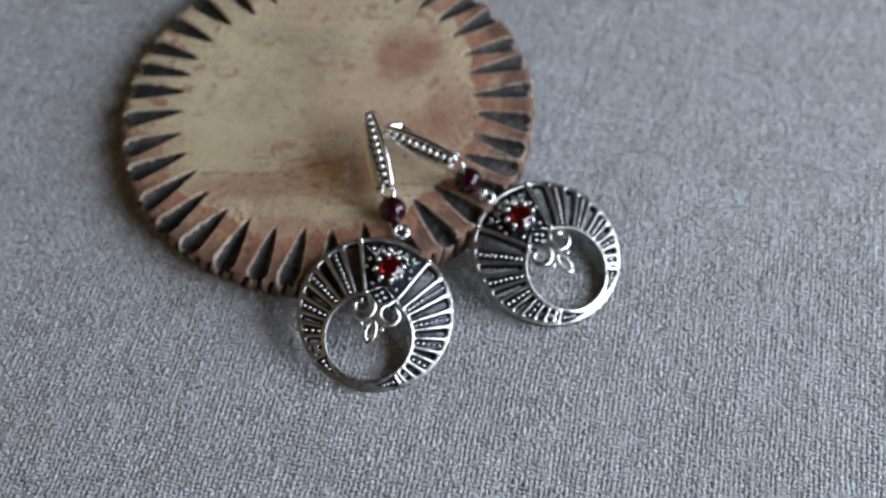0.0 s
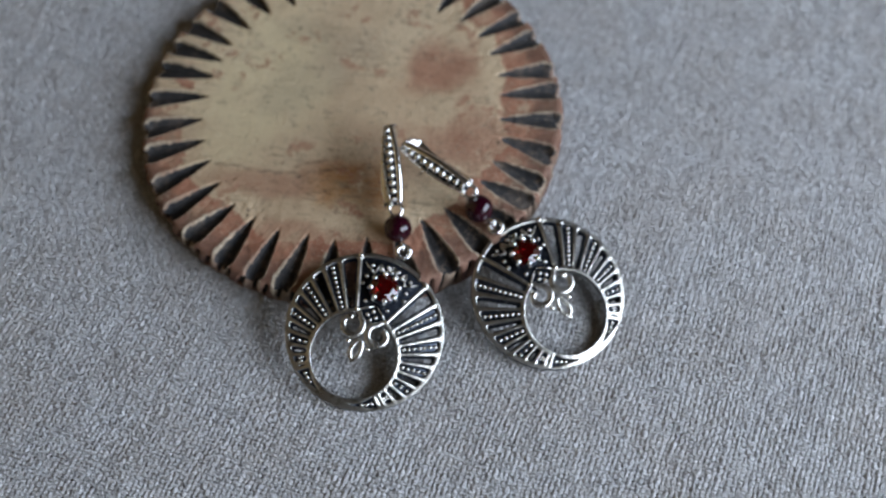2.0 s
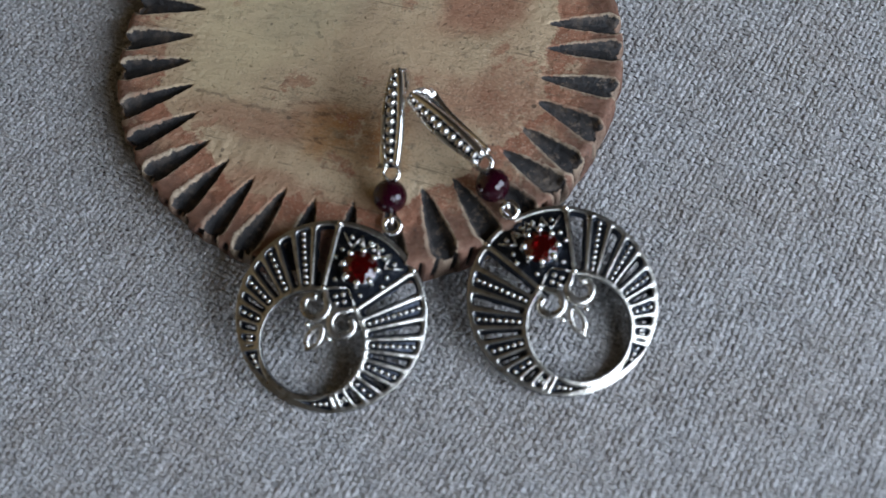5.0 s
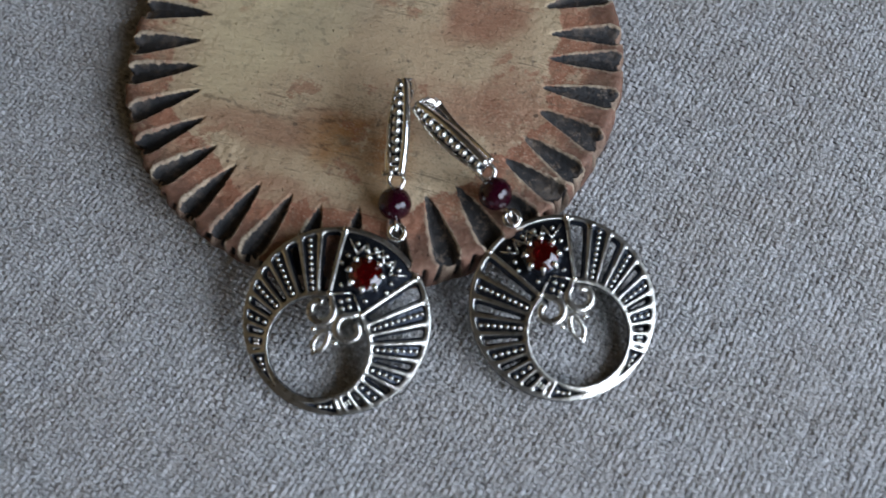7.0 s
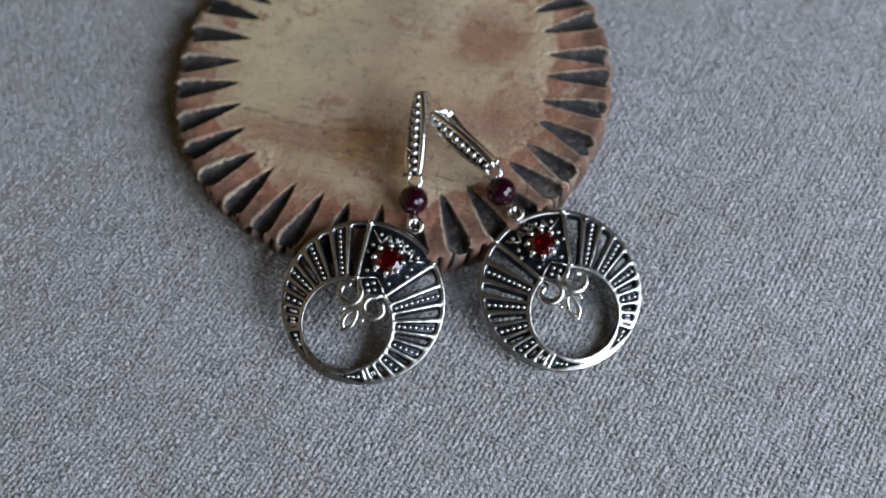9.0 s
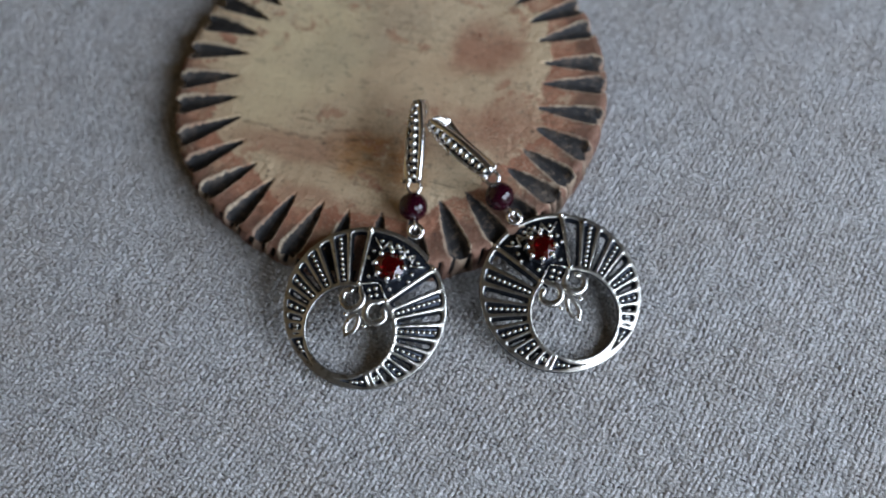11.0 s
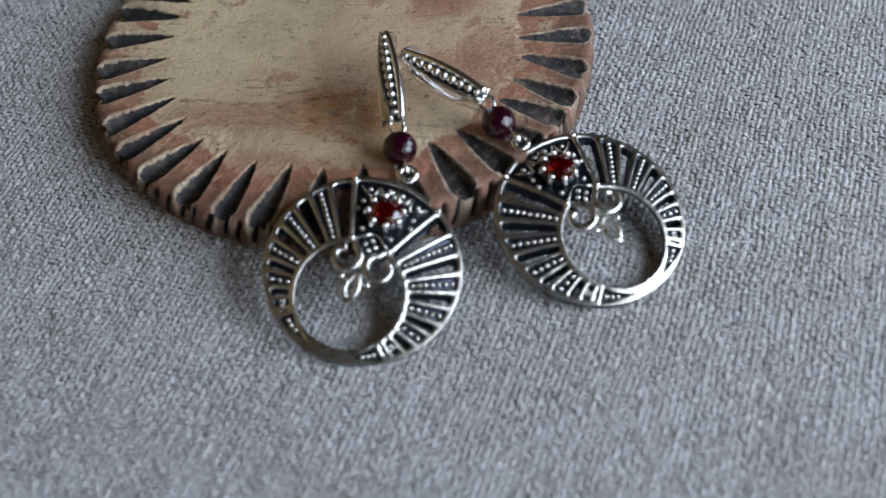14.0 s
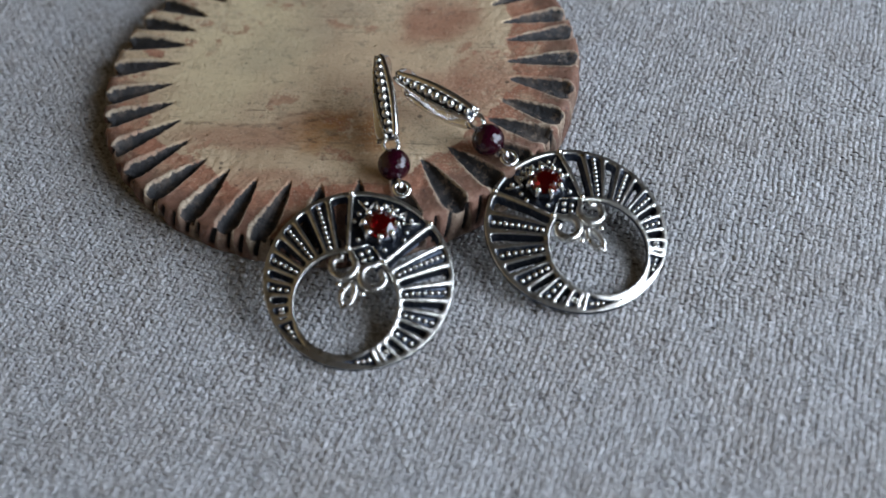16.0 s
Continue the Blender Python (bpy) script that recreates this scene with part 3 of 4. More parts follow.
def woven_yarns(parent):
    """The plain weave: every passage of a yarn over its crossing yarn is a rounded float that dives under its neighbours."""
    pu, pv = YARN / MM, YARN * 0.92 / MM
    cs, sn = math.cos(radians(-12)), math.sin(radians(-12))
    i, j = np.meshgrid(np.arange(-190, 190), np.arange(-190, 190), indexing="ij")
    i, j = i.ravel(), j.ravel()
    cu, cv = (i + 0.5) * pu, (j + 0.5) * pv
    cx, cy = cs * cu - sn * cv, sn * cu + cs * cv
    keep = np.hypot(cx, cy) > 37.4
    corners = [(-98, 44), (124, 60), (112, -90), (-62, -106)]
    for (ax, ay), (bx, by) in zip(corners, corners[1:] + corners[:1]):
        keep &= (bx - ax) * (cy - ay) - (by - ay) * (cx - ax) < 0
    i, j, cu, cv = i[keep], j[keep], cu[keep], cv[keep]
    warp = (i + j) % 2 == 0
    rng = np.random.default_rng(5)
    count = len(i)
    s, t = np.meshgrid(np.linspace(-1, 1, NS), np.linspace(-1, 1, NT), indexing="ij")
    s, t = s.ravel()[None, :], t.ravel()[None, :]
    strand = np.where(warp, i, j + 1000)
    place = np.where(warp, j, i)
    # every yarn swells and thins along its length
    swell = 1 + 0.28 * field(strand * 7.3, place * 0.16, 3) + 0.12 * field(strand * 3.1, place * 0.9, 4) + rng.uniform(-0.12, 0.12, count)
    half_w = (np.where(warp, pu * 0.515, pv * 0.505) * swell)[:, None]
    half_l = (np.where(warp, pv * 0.74, pu * 0.82) * rng.uniform(0.85, 1.12, count))[:, None]
    lean = rng.normal(0.0, 0.09, count)[:, None]
    rise = (np.where(warp, 0.47, 0.40) + 0.25 * (swell - 1) + rng.uniform(-0.09, 0.09, count))[:, None]
    taper = 1 - 0.22 * s ** 2
    la, wa = s * half_l, t * half_w * taper + s * half_l * lean
    z = np.where(warp, -0.44, -0.37)[:, None] + rise * np.cos(s * math.pi * 0.5) - np.where(warp, 0.135, 0.115)[:, None] * (1 - np.sqrt(np.maximum(0.0, 1 - 0.96 * t * t)))
    # twisted plies and loose fibres make every float uneven
    phase = rng.uniform(0, 2 * math.pi, count)[:, None]
    z = z + 0.055 * np.sin(phase + 3.4 * t + 2.6 * s) + rng.normal(0, 0.048, z.shape) * (1 - 0.6 * s ** 2)
    wa = wa + rng.normal(0, 0.03, wa.shape)
    w = warp[:, None]
    u = cu[:, None] + np.where(w, wa, la)
    v = cv[:, None] + np.where(w, la, wa)
    x, y = cs * u - sn * v, sn * u + cs * v
    drift = [0.30 * field(x / 6.5, y / 6.5, k) + 0.07 * field(x / 1.6, y / 1.6, k + 1) for k in (20, 30)]
    x, y = x + drift[0], y + drift[1]
    far = np.clip((np.hypot(x - 10, y + 10) - 50) / 50, 0, 1)
    z = z + 0.03 + far * 0.25 * field(x / 30, y / 30, 40) + 0.05 * field(x / 3.5, y / 3.5, 41)
    co = np.stack([x, y, z], -1).reshape(-1, 3) * MM
    quad = np.array([(a * NT + b, (a + 1) * NT + b, (a + 1) * NT + b + 1, a * NT + b + 1) for a in range(NS - 1) for b in range(NT - 1)])
    # weft floats run the other way round
    order = np.where(warp[:, None, None], quad[None, :, ::-1], quad[None])
    faces = (order + (np.arange(count) * NS * NT)[:, None, None]).reshape(-1)
    me = fast_mesh("woven_yarn", co, faces.reshape(-1, 4), LINEN_YARN)
    yarn = np.stack([place[:, None] + s * 0.8, t + 0 * s + 0 * place[:, None], strand[:, None] + 0 * s], -1)
    me.attributes.new("yarn", "FLOAT_VECTOR", "POINT").data.foreach_set("vector", yarn.astype(np.float32).ravel())
    # added dark sheet: its colour stands in for the shade between yarns
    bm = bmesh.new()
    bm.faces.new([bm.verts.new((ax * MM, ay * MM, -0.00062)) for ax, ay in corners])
    part("gap_shade_sheet", mesh_of(bm, "gap_shade_sheet", GAP_SHADE, False), parent, "dark sheet standing in for shade in gaps of the weave")
    ob = part("woven_yarn", me, parent, "coarse plain-woven grey linen yarns")
    ob["kind"] = "stuff"


NS, NT = 6, 5
cloth = linen_cloth()
woven_yarns(cloth)
stray_fibres(cloth)

# ---- carved clay disc ----
NOTCHES = [(171.5, 172.9), (181.0, 183.6), (191.8, 194.0), (201.8, 202.6), (211.3, 213.9), (222.2, 223.2), (233.7, 232.7),
           (243.2, 244.2), (253.8, 253.9), (264.6, 262.2), (274.4, 273.8), (286.0, 284.5), (296.3, 295.8), (306.9, 306.4),
           (316.6, 317.0), (325.0, 326.2), (333.5, 335.0), (343.0, 341.4), (353.4, 350.8), (1.9, 2.8), (13.0, 13.2), (22.4, 20.4),
           (33.0, 33.0), (42.8, 41.4), (53.0, 52.0), (63.2, 62.5), (73.5, 73.0), (83.6, 83.5), (93.8, 94.0), (103.9, 104.4),
           (114.0, 114.8), (124.2, 125.0), (134.5, 135.4), (145.0, 146.0), (155.0, 156.0), (163.4, 164.4)]


def clay_disc():
    rnd = random.Random(4)
    tip_r = [28.3 + rnd.uniform(-0.7, 0.7) for _ in NOTCHES]
    wide = [2.42 + rnd.uniform(-0.2, 0.25) for _ in NOTCHES]
    deep = [1.95 + rnd.uniform(-0.25, 0.3) for _ in NOTCHES]
    segs = 1152
    radii = list(np.linspace(0, 26, 14)) + list(np.arange(26.5, 38.9, 0.3))
    # profile beyond the flat top: (radius, drop below the top, share of side)
    prof = [(r, 0.0, 0.0) for r in radii] + [(39.1, 0.05, 0.0), (39.5, 0.16, 0.0), (39.85, 0.38, 0.05), (40.1, 0.75, 0.15)]
    side = [(40.1 + 0.35 * math.sin(math.pi * k / 9) - 0.5 * (k / 9) ** 3, None, 0.15 + 0.85 * k / 9) for k in range(1, 10)] + [(38.4, None, 1.0)]
    verts, carve_v, groove_v, band_v, near_v, outer_v = [(0, 0, 6.2)], [0.0], [0.0], [0.0], [0.0], [0.0]
    for r, drop, share in (prof + side)[1:]:
        for j in range(segs):
            th = 2 * math.pi * j / segs
            deg = math.degrees(th)
            wob = 0.35 * noise.noise((math.cos(th) * 2.2, math.sin(th) * 2.2, 1.7)) + 0.12 * noise.noise((math.cos(th) * 14, math.sin(th) * 14, 4.0))
            rr = r + wob * min(1.0, r / 38)
            x, y = rr * math.cos(th), rr * math.sin(th)
            ztop = 6.2 + 0.0394 * x - 0.0174 * y + 0.22 * noise.noise((x * 0.09, y * 0.09, 0.3)) + 0.06 * noise.noise((x * 0.5, y * 0.5, 2.0))
            carve = depth = near = 0.0
            if r > 26:
                ztop += 0.07 * noise.noise((x * 1.1, y * 1.1, 8.0)) + 0.035 * noise.noise((x * 2.6, y * 2.6, 3.0))
            if r > 27:
                for (t0, t1), rt, wd, dp in zip(NOTCHES, tip_r, wide, deep):
                    u = (r - rt) / (39.6 - rt)
                    if u <= 0:
                        continue
                    mid = t0 + (t1 - t0) * min(u, 1)
                    d = (deg - mid + 180) % 360 - 180
                    if abs(d) > 6:
                        continue
                    d = math.radians(d) * r
                    hw = wd * min(u, 1.0) ** 0.66 + 0.12 * noise.noise((x * 1.3, y * 1.3, 5)) + 0.13 * noise.noise((x * 3.1, y * 3.1, 9))
                    if u > 0.86:
                        hw *= 1 - 0.28 * min(1.0, (u - 0.86) / 0.14) ** 2
                    if hw < 0.05:
                        continue
                    e = (hw - abs(d)) / hw
                    near = max(near, math.exp(-max(0.0, abs(d) - hw) / (0.5 if d < 0 else 0.2)) * min(1.0, u * 3))
                    if e > 0:
                        s = min(1.0, e / 0.55)
                        s = s * s * (3 - 2 * s)
                        carve = max(carve, (s - (0.08 if d < 0 else 0.0)) * min(1.0, u * 4))
                        depth = max(depth, dp * (0.35 + 0.65 * min(u, 1.0)) * s * min(1.0, u * 5))
            if drop is None:
                z = max(0.0, (ztop - 0.75) * (1 - (share - 0.15) / 0.85))
                if share < 0.6:
                    z = min(z, ztop - depth * 0.95 - 0.05)
            else:
                z = ztop - max(drop, depth)
            groove = 0.0
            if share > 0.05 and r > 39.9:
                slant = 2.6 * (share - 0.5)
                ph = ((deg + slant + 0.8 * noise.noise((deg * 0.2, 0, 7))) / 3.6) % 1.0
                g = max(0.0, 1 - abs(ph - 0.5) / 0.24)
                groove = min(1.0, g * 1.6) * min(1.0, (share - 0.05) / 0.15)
                x -= math.cos(th) * 0.95 * groove * (1 - max(0.0, share - 0.85) / 0.15 * 0.7)
                y -= math.sin(th) * 0.95 * groove * (1 - max(0.0, share - 0.85) / 0.15 * 0.7)
            if carve > 0 and r > 38.0:
                # the knife ran out through the rim
                bite = 0.75 * carve * min(1.0, (r - 38.0) / 1.5) * (1 - 0.8 * share)
                x -= math.cos(th) * bite
                y -= math.sin(th) * bite
            verts.append((x, y, z))
            carve_v.append(carve if drop is not None else 0.0)
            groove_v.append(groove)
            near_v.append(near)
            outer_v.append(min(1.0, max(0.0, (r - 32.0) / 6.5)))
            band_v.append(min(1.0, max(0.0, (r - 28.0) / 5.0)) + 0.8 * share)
    rings = len(prof + side) - 1
    faces = [(0, 1 + j, 1 + (j + 1) % segs) for j in range(segs)]
    for k in range(rings - 1):
        a, b = 1 + k * segs, 1 + (k + 1) * segs
        faces += [(a + j, b + j, b + (j + 1) % segs, a + (j + 1) % segs) for j in range(segs)]
    faces.append(tuple(1 + (rings - 1) * segs + j for j in range(segs))[::-1])
    def piece(name, some):
        used = sorted({i for f in some for i in f})
        at = {v: k for k, v in enumerate(used)}
        me = bpy.data.meshes.new(name)
        me.from_pydata([tuple(c * MM for c in verts[i]) for i in used], [], [tuple(at[i] for i in f) for f in some])
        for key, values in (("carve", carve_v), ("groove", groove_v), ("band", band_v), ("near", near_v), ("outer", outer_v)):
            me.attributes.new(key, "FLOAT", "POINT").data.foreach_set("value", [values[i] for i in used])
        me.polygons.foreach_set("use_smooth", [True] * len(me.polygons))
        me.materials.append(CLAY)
        return me

    cuts = [[] for _ in NOTCHES]
    body = []
    for f in faces:
        if len(f) == 4 and sum(carve_v[i] for i in f) / 4 > 0.12:
            x, y, _ = verts[f[0]]
            deg = math.degrees(math.atan2(y, x)) % 360
            k = min(range(len(NOTCHES)), key=lambda n: abs((deg - sum(NOTCHES[n]) / 2 + 180) % 360 - 180))
            cuts[k].append(f)
        else:
            body.append(f)
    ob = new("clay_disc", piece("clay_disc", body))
    for some in cuts:
        part("notch", piece("notch", some), ob, "dark carved wedge notch")
    return tagged(ob, "round tan terracotta clay disc with dark wedge notches round its rim", "clay disc")


clay_disc()

# ---- earrings: pendant in its own plane, hole centre at the origin, the stone on +y (mm) ----
HOLE, OUT, OY = 7.75, 13.42, 4.7
PANELS = [(38.5, 5.4), (59.0, 5.2), (79.0, 5.4), (98.5, 5.4), (118.0, 4.6)]
SECTOR = 21.0


def reach(deg, radius=OUT):
    """Distance from the hole's centre to the outer circle in a direction clockwise from +y."""
    c = math.cos(radians(deg)) * OY
    return c + math.sqrt(c * c - OY * OY + radius * radius)


DOME = 2.5


def dome(x, y):
    """Height of the domed face over the plane of the outer rim."""
    return DOME * max(0.0, 1 - (x * x + (y - OY) ** 2) / (OUT * OUT))


def polar(deg, r, z=0.0):
    return Vector((r * math.sin(radians(deg)), r * math.cos(radians(deg)), z))


def domed(p):
    return Vector((p[0], p[1], p[2] + dome(p[0], p[1])))


def placed(p):
    return Matrix.Translation(domed(p) * MM)


def wedge_mesh(a, b, z0, z1, inner=HOLE, steps=6, name="panel"):
    """A piece of the domed back plate between two directions."""
    bm = bmesh.new()
    rad = 7
    lay = []
    for z in (z0, z1):
        rows = []
        for i in range(steps + 1):
            d = a + (b - a) * i / steps
            r1 = reach(d)
            rows.append([bm.verts.new(domed(polar(d, inner + (r1 - inner) * k / rad, z)) * MM) for k in range(rad + 1)])
        lay.append(rows)
    for rows in lay:
        for i in range(steps):
            for k in range(rad):
                bm.faces.new((rows[i][k], rows[i + 1][k], rows[i + 1][k + 1], rows[i][k + 1]))
    lo, hi = lay
    for i in range(steps):
        for k in (0, rad):
            bm.faces.new((lo[i][k], lo[i + 1][k], hi[i + 1][k], hi[i][k]))
    for k in range(rad):
        for i in (0, steps):
            bm.faces.new((lo[i][k], lo[i][k + 1], hi[i][k + 1], hi[i][k]))
    return mesh_of(bm, name, SILVER_DARK, False)


CACHE = {}


def cached(key, make):
    if key not in CACHE:
        CACHE[key] = make()
    return CACHE[key]


def fretwork():
    """The cast crescent: rims and bars with rounded openings, and sunken panels between them; each piece is a mesh of its own."""
    cols, rows = 640, 60
    deg = np.linspace(-180, 180, cols + 1)[:-1]
    ca = np.cos(np.radians(deg)) * OY
    lo, hi = HOLE - 0.46, ca + np.sqrt(ca * ca - OY * OY + (OUT + 0.40) ** 2)
    f = np.linspace(0, 1, rows + 1)
    r = lo + (hi - lo)[:, None] * f[None, :]
    d = np.abs(np.broadcast_to(deg[:, None], r.shape))
    x, y = r * np.sin(np.radians(deg))[:, None], r * np.cos(np.radians(deg))[:, None]
    from_out = OUT + 0.40 - np.hypot(x, y - OY)
    from_in = r - lo
    rays = [SECTOR] + [c + e * w for c, w in PANELS for e in (-1, 1)] + [128.0]

    def smin(a, b, k):
        h = np.clip(0.5 + 0.5 * (b - a) / k, 0, 1)
        return b * (1 - h) + a * h - k * h * (1 - h)

    def opening(d0, d1, inner, band=0.80, point=0.5):
        grow = 0.21 + 0.022 * (r - HOLE)
        e = smin(r * np.sin(np.radians(np.clip(d - d0, -89, 89))) - grow, r * np.sin(np.radians(np.clip(d1 - d, -89, 89))) - grow, 0.5)
        e = smin(e, from_in - inner, point)
        return smin(e, from_out - band, 0.6)

    slots, sunk = [], []
    # the sector of the stone opens inwards as well
    slots.append(smin(np.minimum(r * np.sin(np.radians(SECTOR - d)) - 0.30, 20.0), from_out - 0.85, 0.4))
    for k in range(len(rays) - 1):
        (sunk if k % 2 else slots).append(opening(rays[k], rays[k + 1], 0.76))
    # the last panel tapers to a point, and the two rims run on as one band
    half = (np.broadcast_to((hi - lo)[:, None], r.shape)) / 2
    margin = 0.46 + (half - 0.46) * np.clip((d - 129.0) / 29.0, 0, 1.3) ** 1.1
    end = smin(from_in - margin, from_out - margin, 0.15)
    sunk.append(smin(end, r * np.sin(np.radians(np.clip(d - 128.5, -89, 89))) - 0.25, 0.3))
    slot, pan = np.maximum.reduce(slots), np.maximum.reduce(sunk)

    def step(v, a, b):
        q = np.clip((v - a) / (b - a), 0, 1)
        return q * q * (3 - 2 * q)

    brim = np.minimum(np.minimum(from_out, from_in), 3.0)
    near = np.maximum(np.maximum(slot, pan), -brim)
    q = np.clip((near + 0.40) / 0.44, 0, 1)
    top = -0.02 - 0.18 * q * q
    wall = np.maximum(slot, -brim + 0.10)
    z = top - 0.50 * step(pan, -0.03, 0.20) - 1.75 * step(wall, 0.0, 0.26) + 0.015 * np.sin(x * 2.3 + y) * np.sin(y * 1.9)
    relief = 1.0 - np.maximum(step(pan, -0.20, 0.08), step(wall, -0.12, 0.16))
    z = z + DOME * np.maximum(0, 1 - (x * x + (y - OY) ** 2) / (OUT * OUT))
    co = np.stack([x, y, z], -1).reshape(-1, 3) * MM
    gone = (slot > 0.30) | ((d < SECTOR) & (slot > 0.30))
    faces, owner = [], []
    bar_deg = np.array([q * sgn for q in rays for sgn in (-1, 1)])
    for i in range(cols):
        i2 = (i + 1) % cols
        for k in range(rows):
            if gone[i, k] and gone[i2, k] and gone[i, k + 1] and gone[i2, k + 1]:
                continue
            faces.append((i * (rows + 1) + k, i * (rows + 1) + k + 1, i2 * (rows + 1) + k + 1, i2 * (rows + 1) + k))
            if pan[i, k] > 0.12:
                owner.append(("panel", int(np.argmax([q[i, k] for q in sunk])), deg[i] > 0))
            elif from_out[i, k] < 0.92:
                owner.append(("outer_rim",))
            elif from_in[i, k] < 0.84:
                owner.append(("inner_rim",))
            else:
                owner.append(("bar", int(np.argmin(np.abs(bar_deg - deg[i])))))
    whole = bpy.data.meshes.new("whole")
    whole.from_pydata(co, [], faces)
    normals = np.array([n.vector[:] for n in whole.vertex_normals])
    bpy.data.meshes.remove(whole)
    rel = relief.reshape(-1)
    groups = {}
    for f, o in zip(faces, owner):
        groups.setdefault(o, []).append(f)
    pieces = []
    for key, some in groups.items():
        used = sorted({q for f in some for q in f})
        at = {q: n for n, q in enumerate(used)}
        me = bpy.data.meshes.new(key[0])
        me.from_pydata(co[used], [], [tuple(at[q] for q in f) for f in some])
        me.attributes.new("relief", "FLOAT", "POINT").data.foreach_set("value", rel[used])
        me.polygons.foreach_set("use_smooth", [True] * len(some))
        me.normals_split_custom_set_from_vertices([tuple(v) for v in normals[used]])
        me.materials.append(SILVER_CAST)
        pieces.append((key[0], me))
    return pieces


def gem_mesh():
    bm = bmesh.new()
    n = 16
    girdle = 2.15
    top = [bm.verts.new((1.2 * math.cos(2 * math.pi * (k + 0.5) / 8) * MM, 1.2 * math.sin(2 * math.pi * (k + 0.5) / 8) * MM, 0.62 * MM)) for k in range(8)]
    g = [bm.verts.new((girdle * math.cos(2 * math.pi * k / n) * MM, girdle * math.sin(2 * math.pi * k / n) * MM, 0.0)) for k in range(n)]
    g2 = [bm.verts.new((girdle * math.cos(2 * math.pi * k / n) * MM, girdle * math.sin(2 * math.pi * k / n) * MM, -0.12 * MM)) for k in range(n)]
    tip = bm.verts.new((0, 0, -1.35 * MM))
    bm.faces.new(top)
    for k in range(8):
        bm.faces.new((top[k], g[(2 * k + 1) % n], g[(2 * k + 2) % n]))
        bm.faces.new((top[k], g[(2 * k) % n], g[(2 * k + 1) % n]))
        bm.faces.new((top[k], g[(2 * k + 2) % n], top[(k + 1) % 8]))
    for k in range(n):
        bm.faces.new((g[k], g2[k], g2[(k + 1) % n], g[(k + 1) % n]))
        bm.faces.new((g2[k], tip, g2[(k + 1) % n]))
    return mesh_of(bm, "gemstone", GEM, False)


def seat_mesh():
    bm = bmesh.new()
    sweep(bm, [polar(360 * k / 28, 2.1, 0) for k in range(28)], 0.3, 0.5, n=8, closed=True)
    return mesh_of(bm, "stone_seat", SILVER_DARK)


def prong_mesh():
    bm = bmesh.new()
    sweep(bm, [(0.3, 0, -1.1), (0.3, 0, -0.2), (0.15, 0, 0.25), (-0.12, 0, 0.5)], [0.28, 0.3, 0.32, 0.26], [0.28, 0.3, 0.32, 0.26], (0, 1, 0), 8)
    bm2 = ball_bm(0.42, 8, 6)
    me = mesh_of(bm2, "tmp", SILVER)
    bm.from_mesh(me)
    bpy.data.meshes.remove(me)
    bm.verts.ensure_lookup_table()
    for v in bm.verts[-(8 * 5 + 2):]:
        v.co += Vector((0, 0, 0.42 * MM))
    return mesh_of(bm, "prong", SILVER_BRIGHT)


def scroll_mesh(s):
    bm = bmesh.new()
    pts = [domed((s * 2.75, 7.45, -0.3)), domed((s * 2.0, 6.95, -0.3))]
    rad = [0.38, 0.38]
    for k in range(34):
        f = k / 33
        a = radians(72 - 316 * f)
        r = 1.78 - 0.12 * f - 0.45 * max(0.0, f - 0.8) / 0.2
        pts.append(domed((s * (2.3 - r * math.cos(a)), 4.75 + r * math.sin(a), -0.3 + 0.1 * f)))
        rad.append(0.45 + 0.17 * math.sin(math.pi * min(1.0, f * 1.1)) + (0.08 if f > 0.9 else 0.0))
    sweep(bm, pts, rad, [q * 1.1 for q in rad], n=12, power=0.65)
    return mesh_of(bm, "scroll", SILVER)


def leaf_mesh():
    bm = bmesh.new()
    pts = []
    n = 26
    for k in range(n):
        a = 2 * math.pi * k / n
        w = math.sin(a)
        pts.append(domed((0.85 * w * (1 - 0.2 * math.cos(a)), 1.1 + 1.7 * math.cos(a) - (0.55 if k == n // 2 else 0), -0.35)))
    sweep(bm, pts, 0.40, 0.5, n=12, closed=True, power=0.65)
    return mesh_of(bm, "leaf_scroll", SILVER)


def zigzag_mesh(s):
    """One half of the wires round the stone: a zigzag under the rim and a roof over the small grains."""
    bm = bmesh.new()
    chain = [(0.0, 16.9), (1.25, 15.25), (2.45, 16.6), (2.75, 14.4), (4.95, 15.7)]
    for p, q in zip(chain, chain[1:]):
        sweep(bm, [domed((s * p[0], p[1], -0.30)), domed((s * (p[0] + q[0]) / 2, (p[1] + q[1]) / 2, -0.24)), domed((s * q[0], q[1], -0.30))], [0.15, 0.2, 0.15], [0.3, 0.36, 0.3], n=8)
    sweep(bm, [domed((s * 0.12, 9.25, -0.42)), domed((s * 1.4, 8.4, -0.38)), domed((s * 2.55, 7.45, -0.34))], 0.16, 0.34, n=8)
    return mesh_of(bm, "filigree_wire", SILVER)


def link_mesh(name, major, minor, material):
    bm = bmesh.new()
    sweep(bm, [polar(360 * k / 24, major, 0) for k in range(24)], minor, minor, n=8, closed=True)
    return mesh_of(bm, name, material)


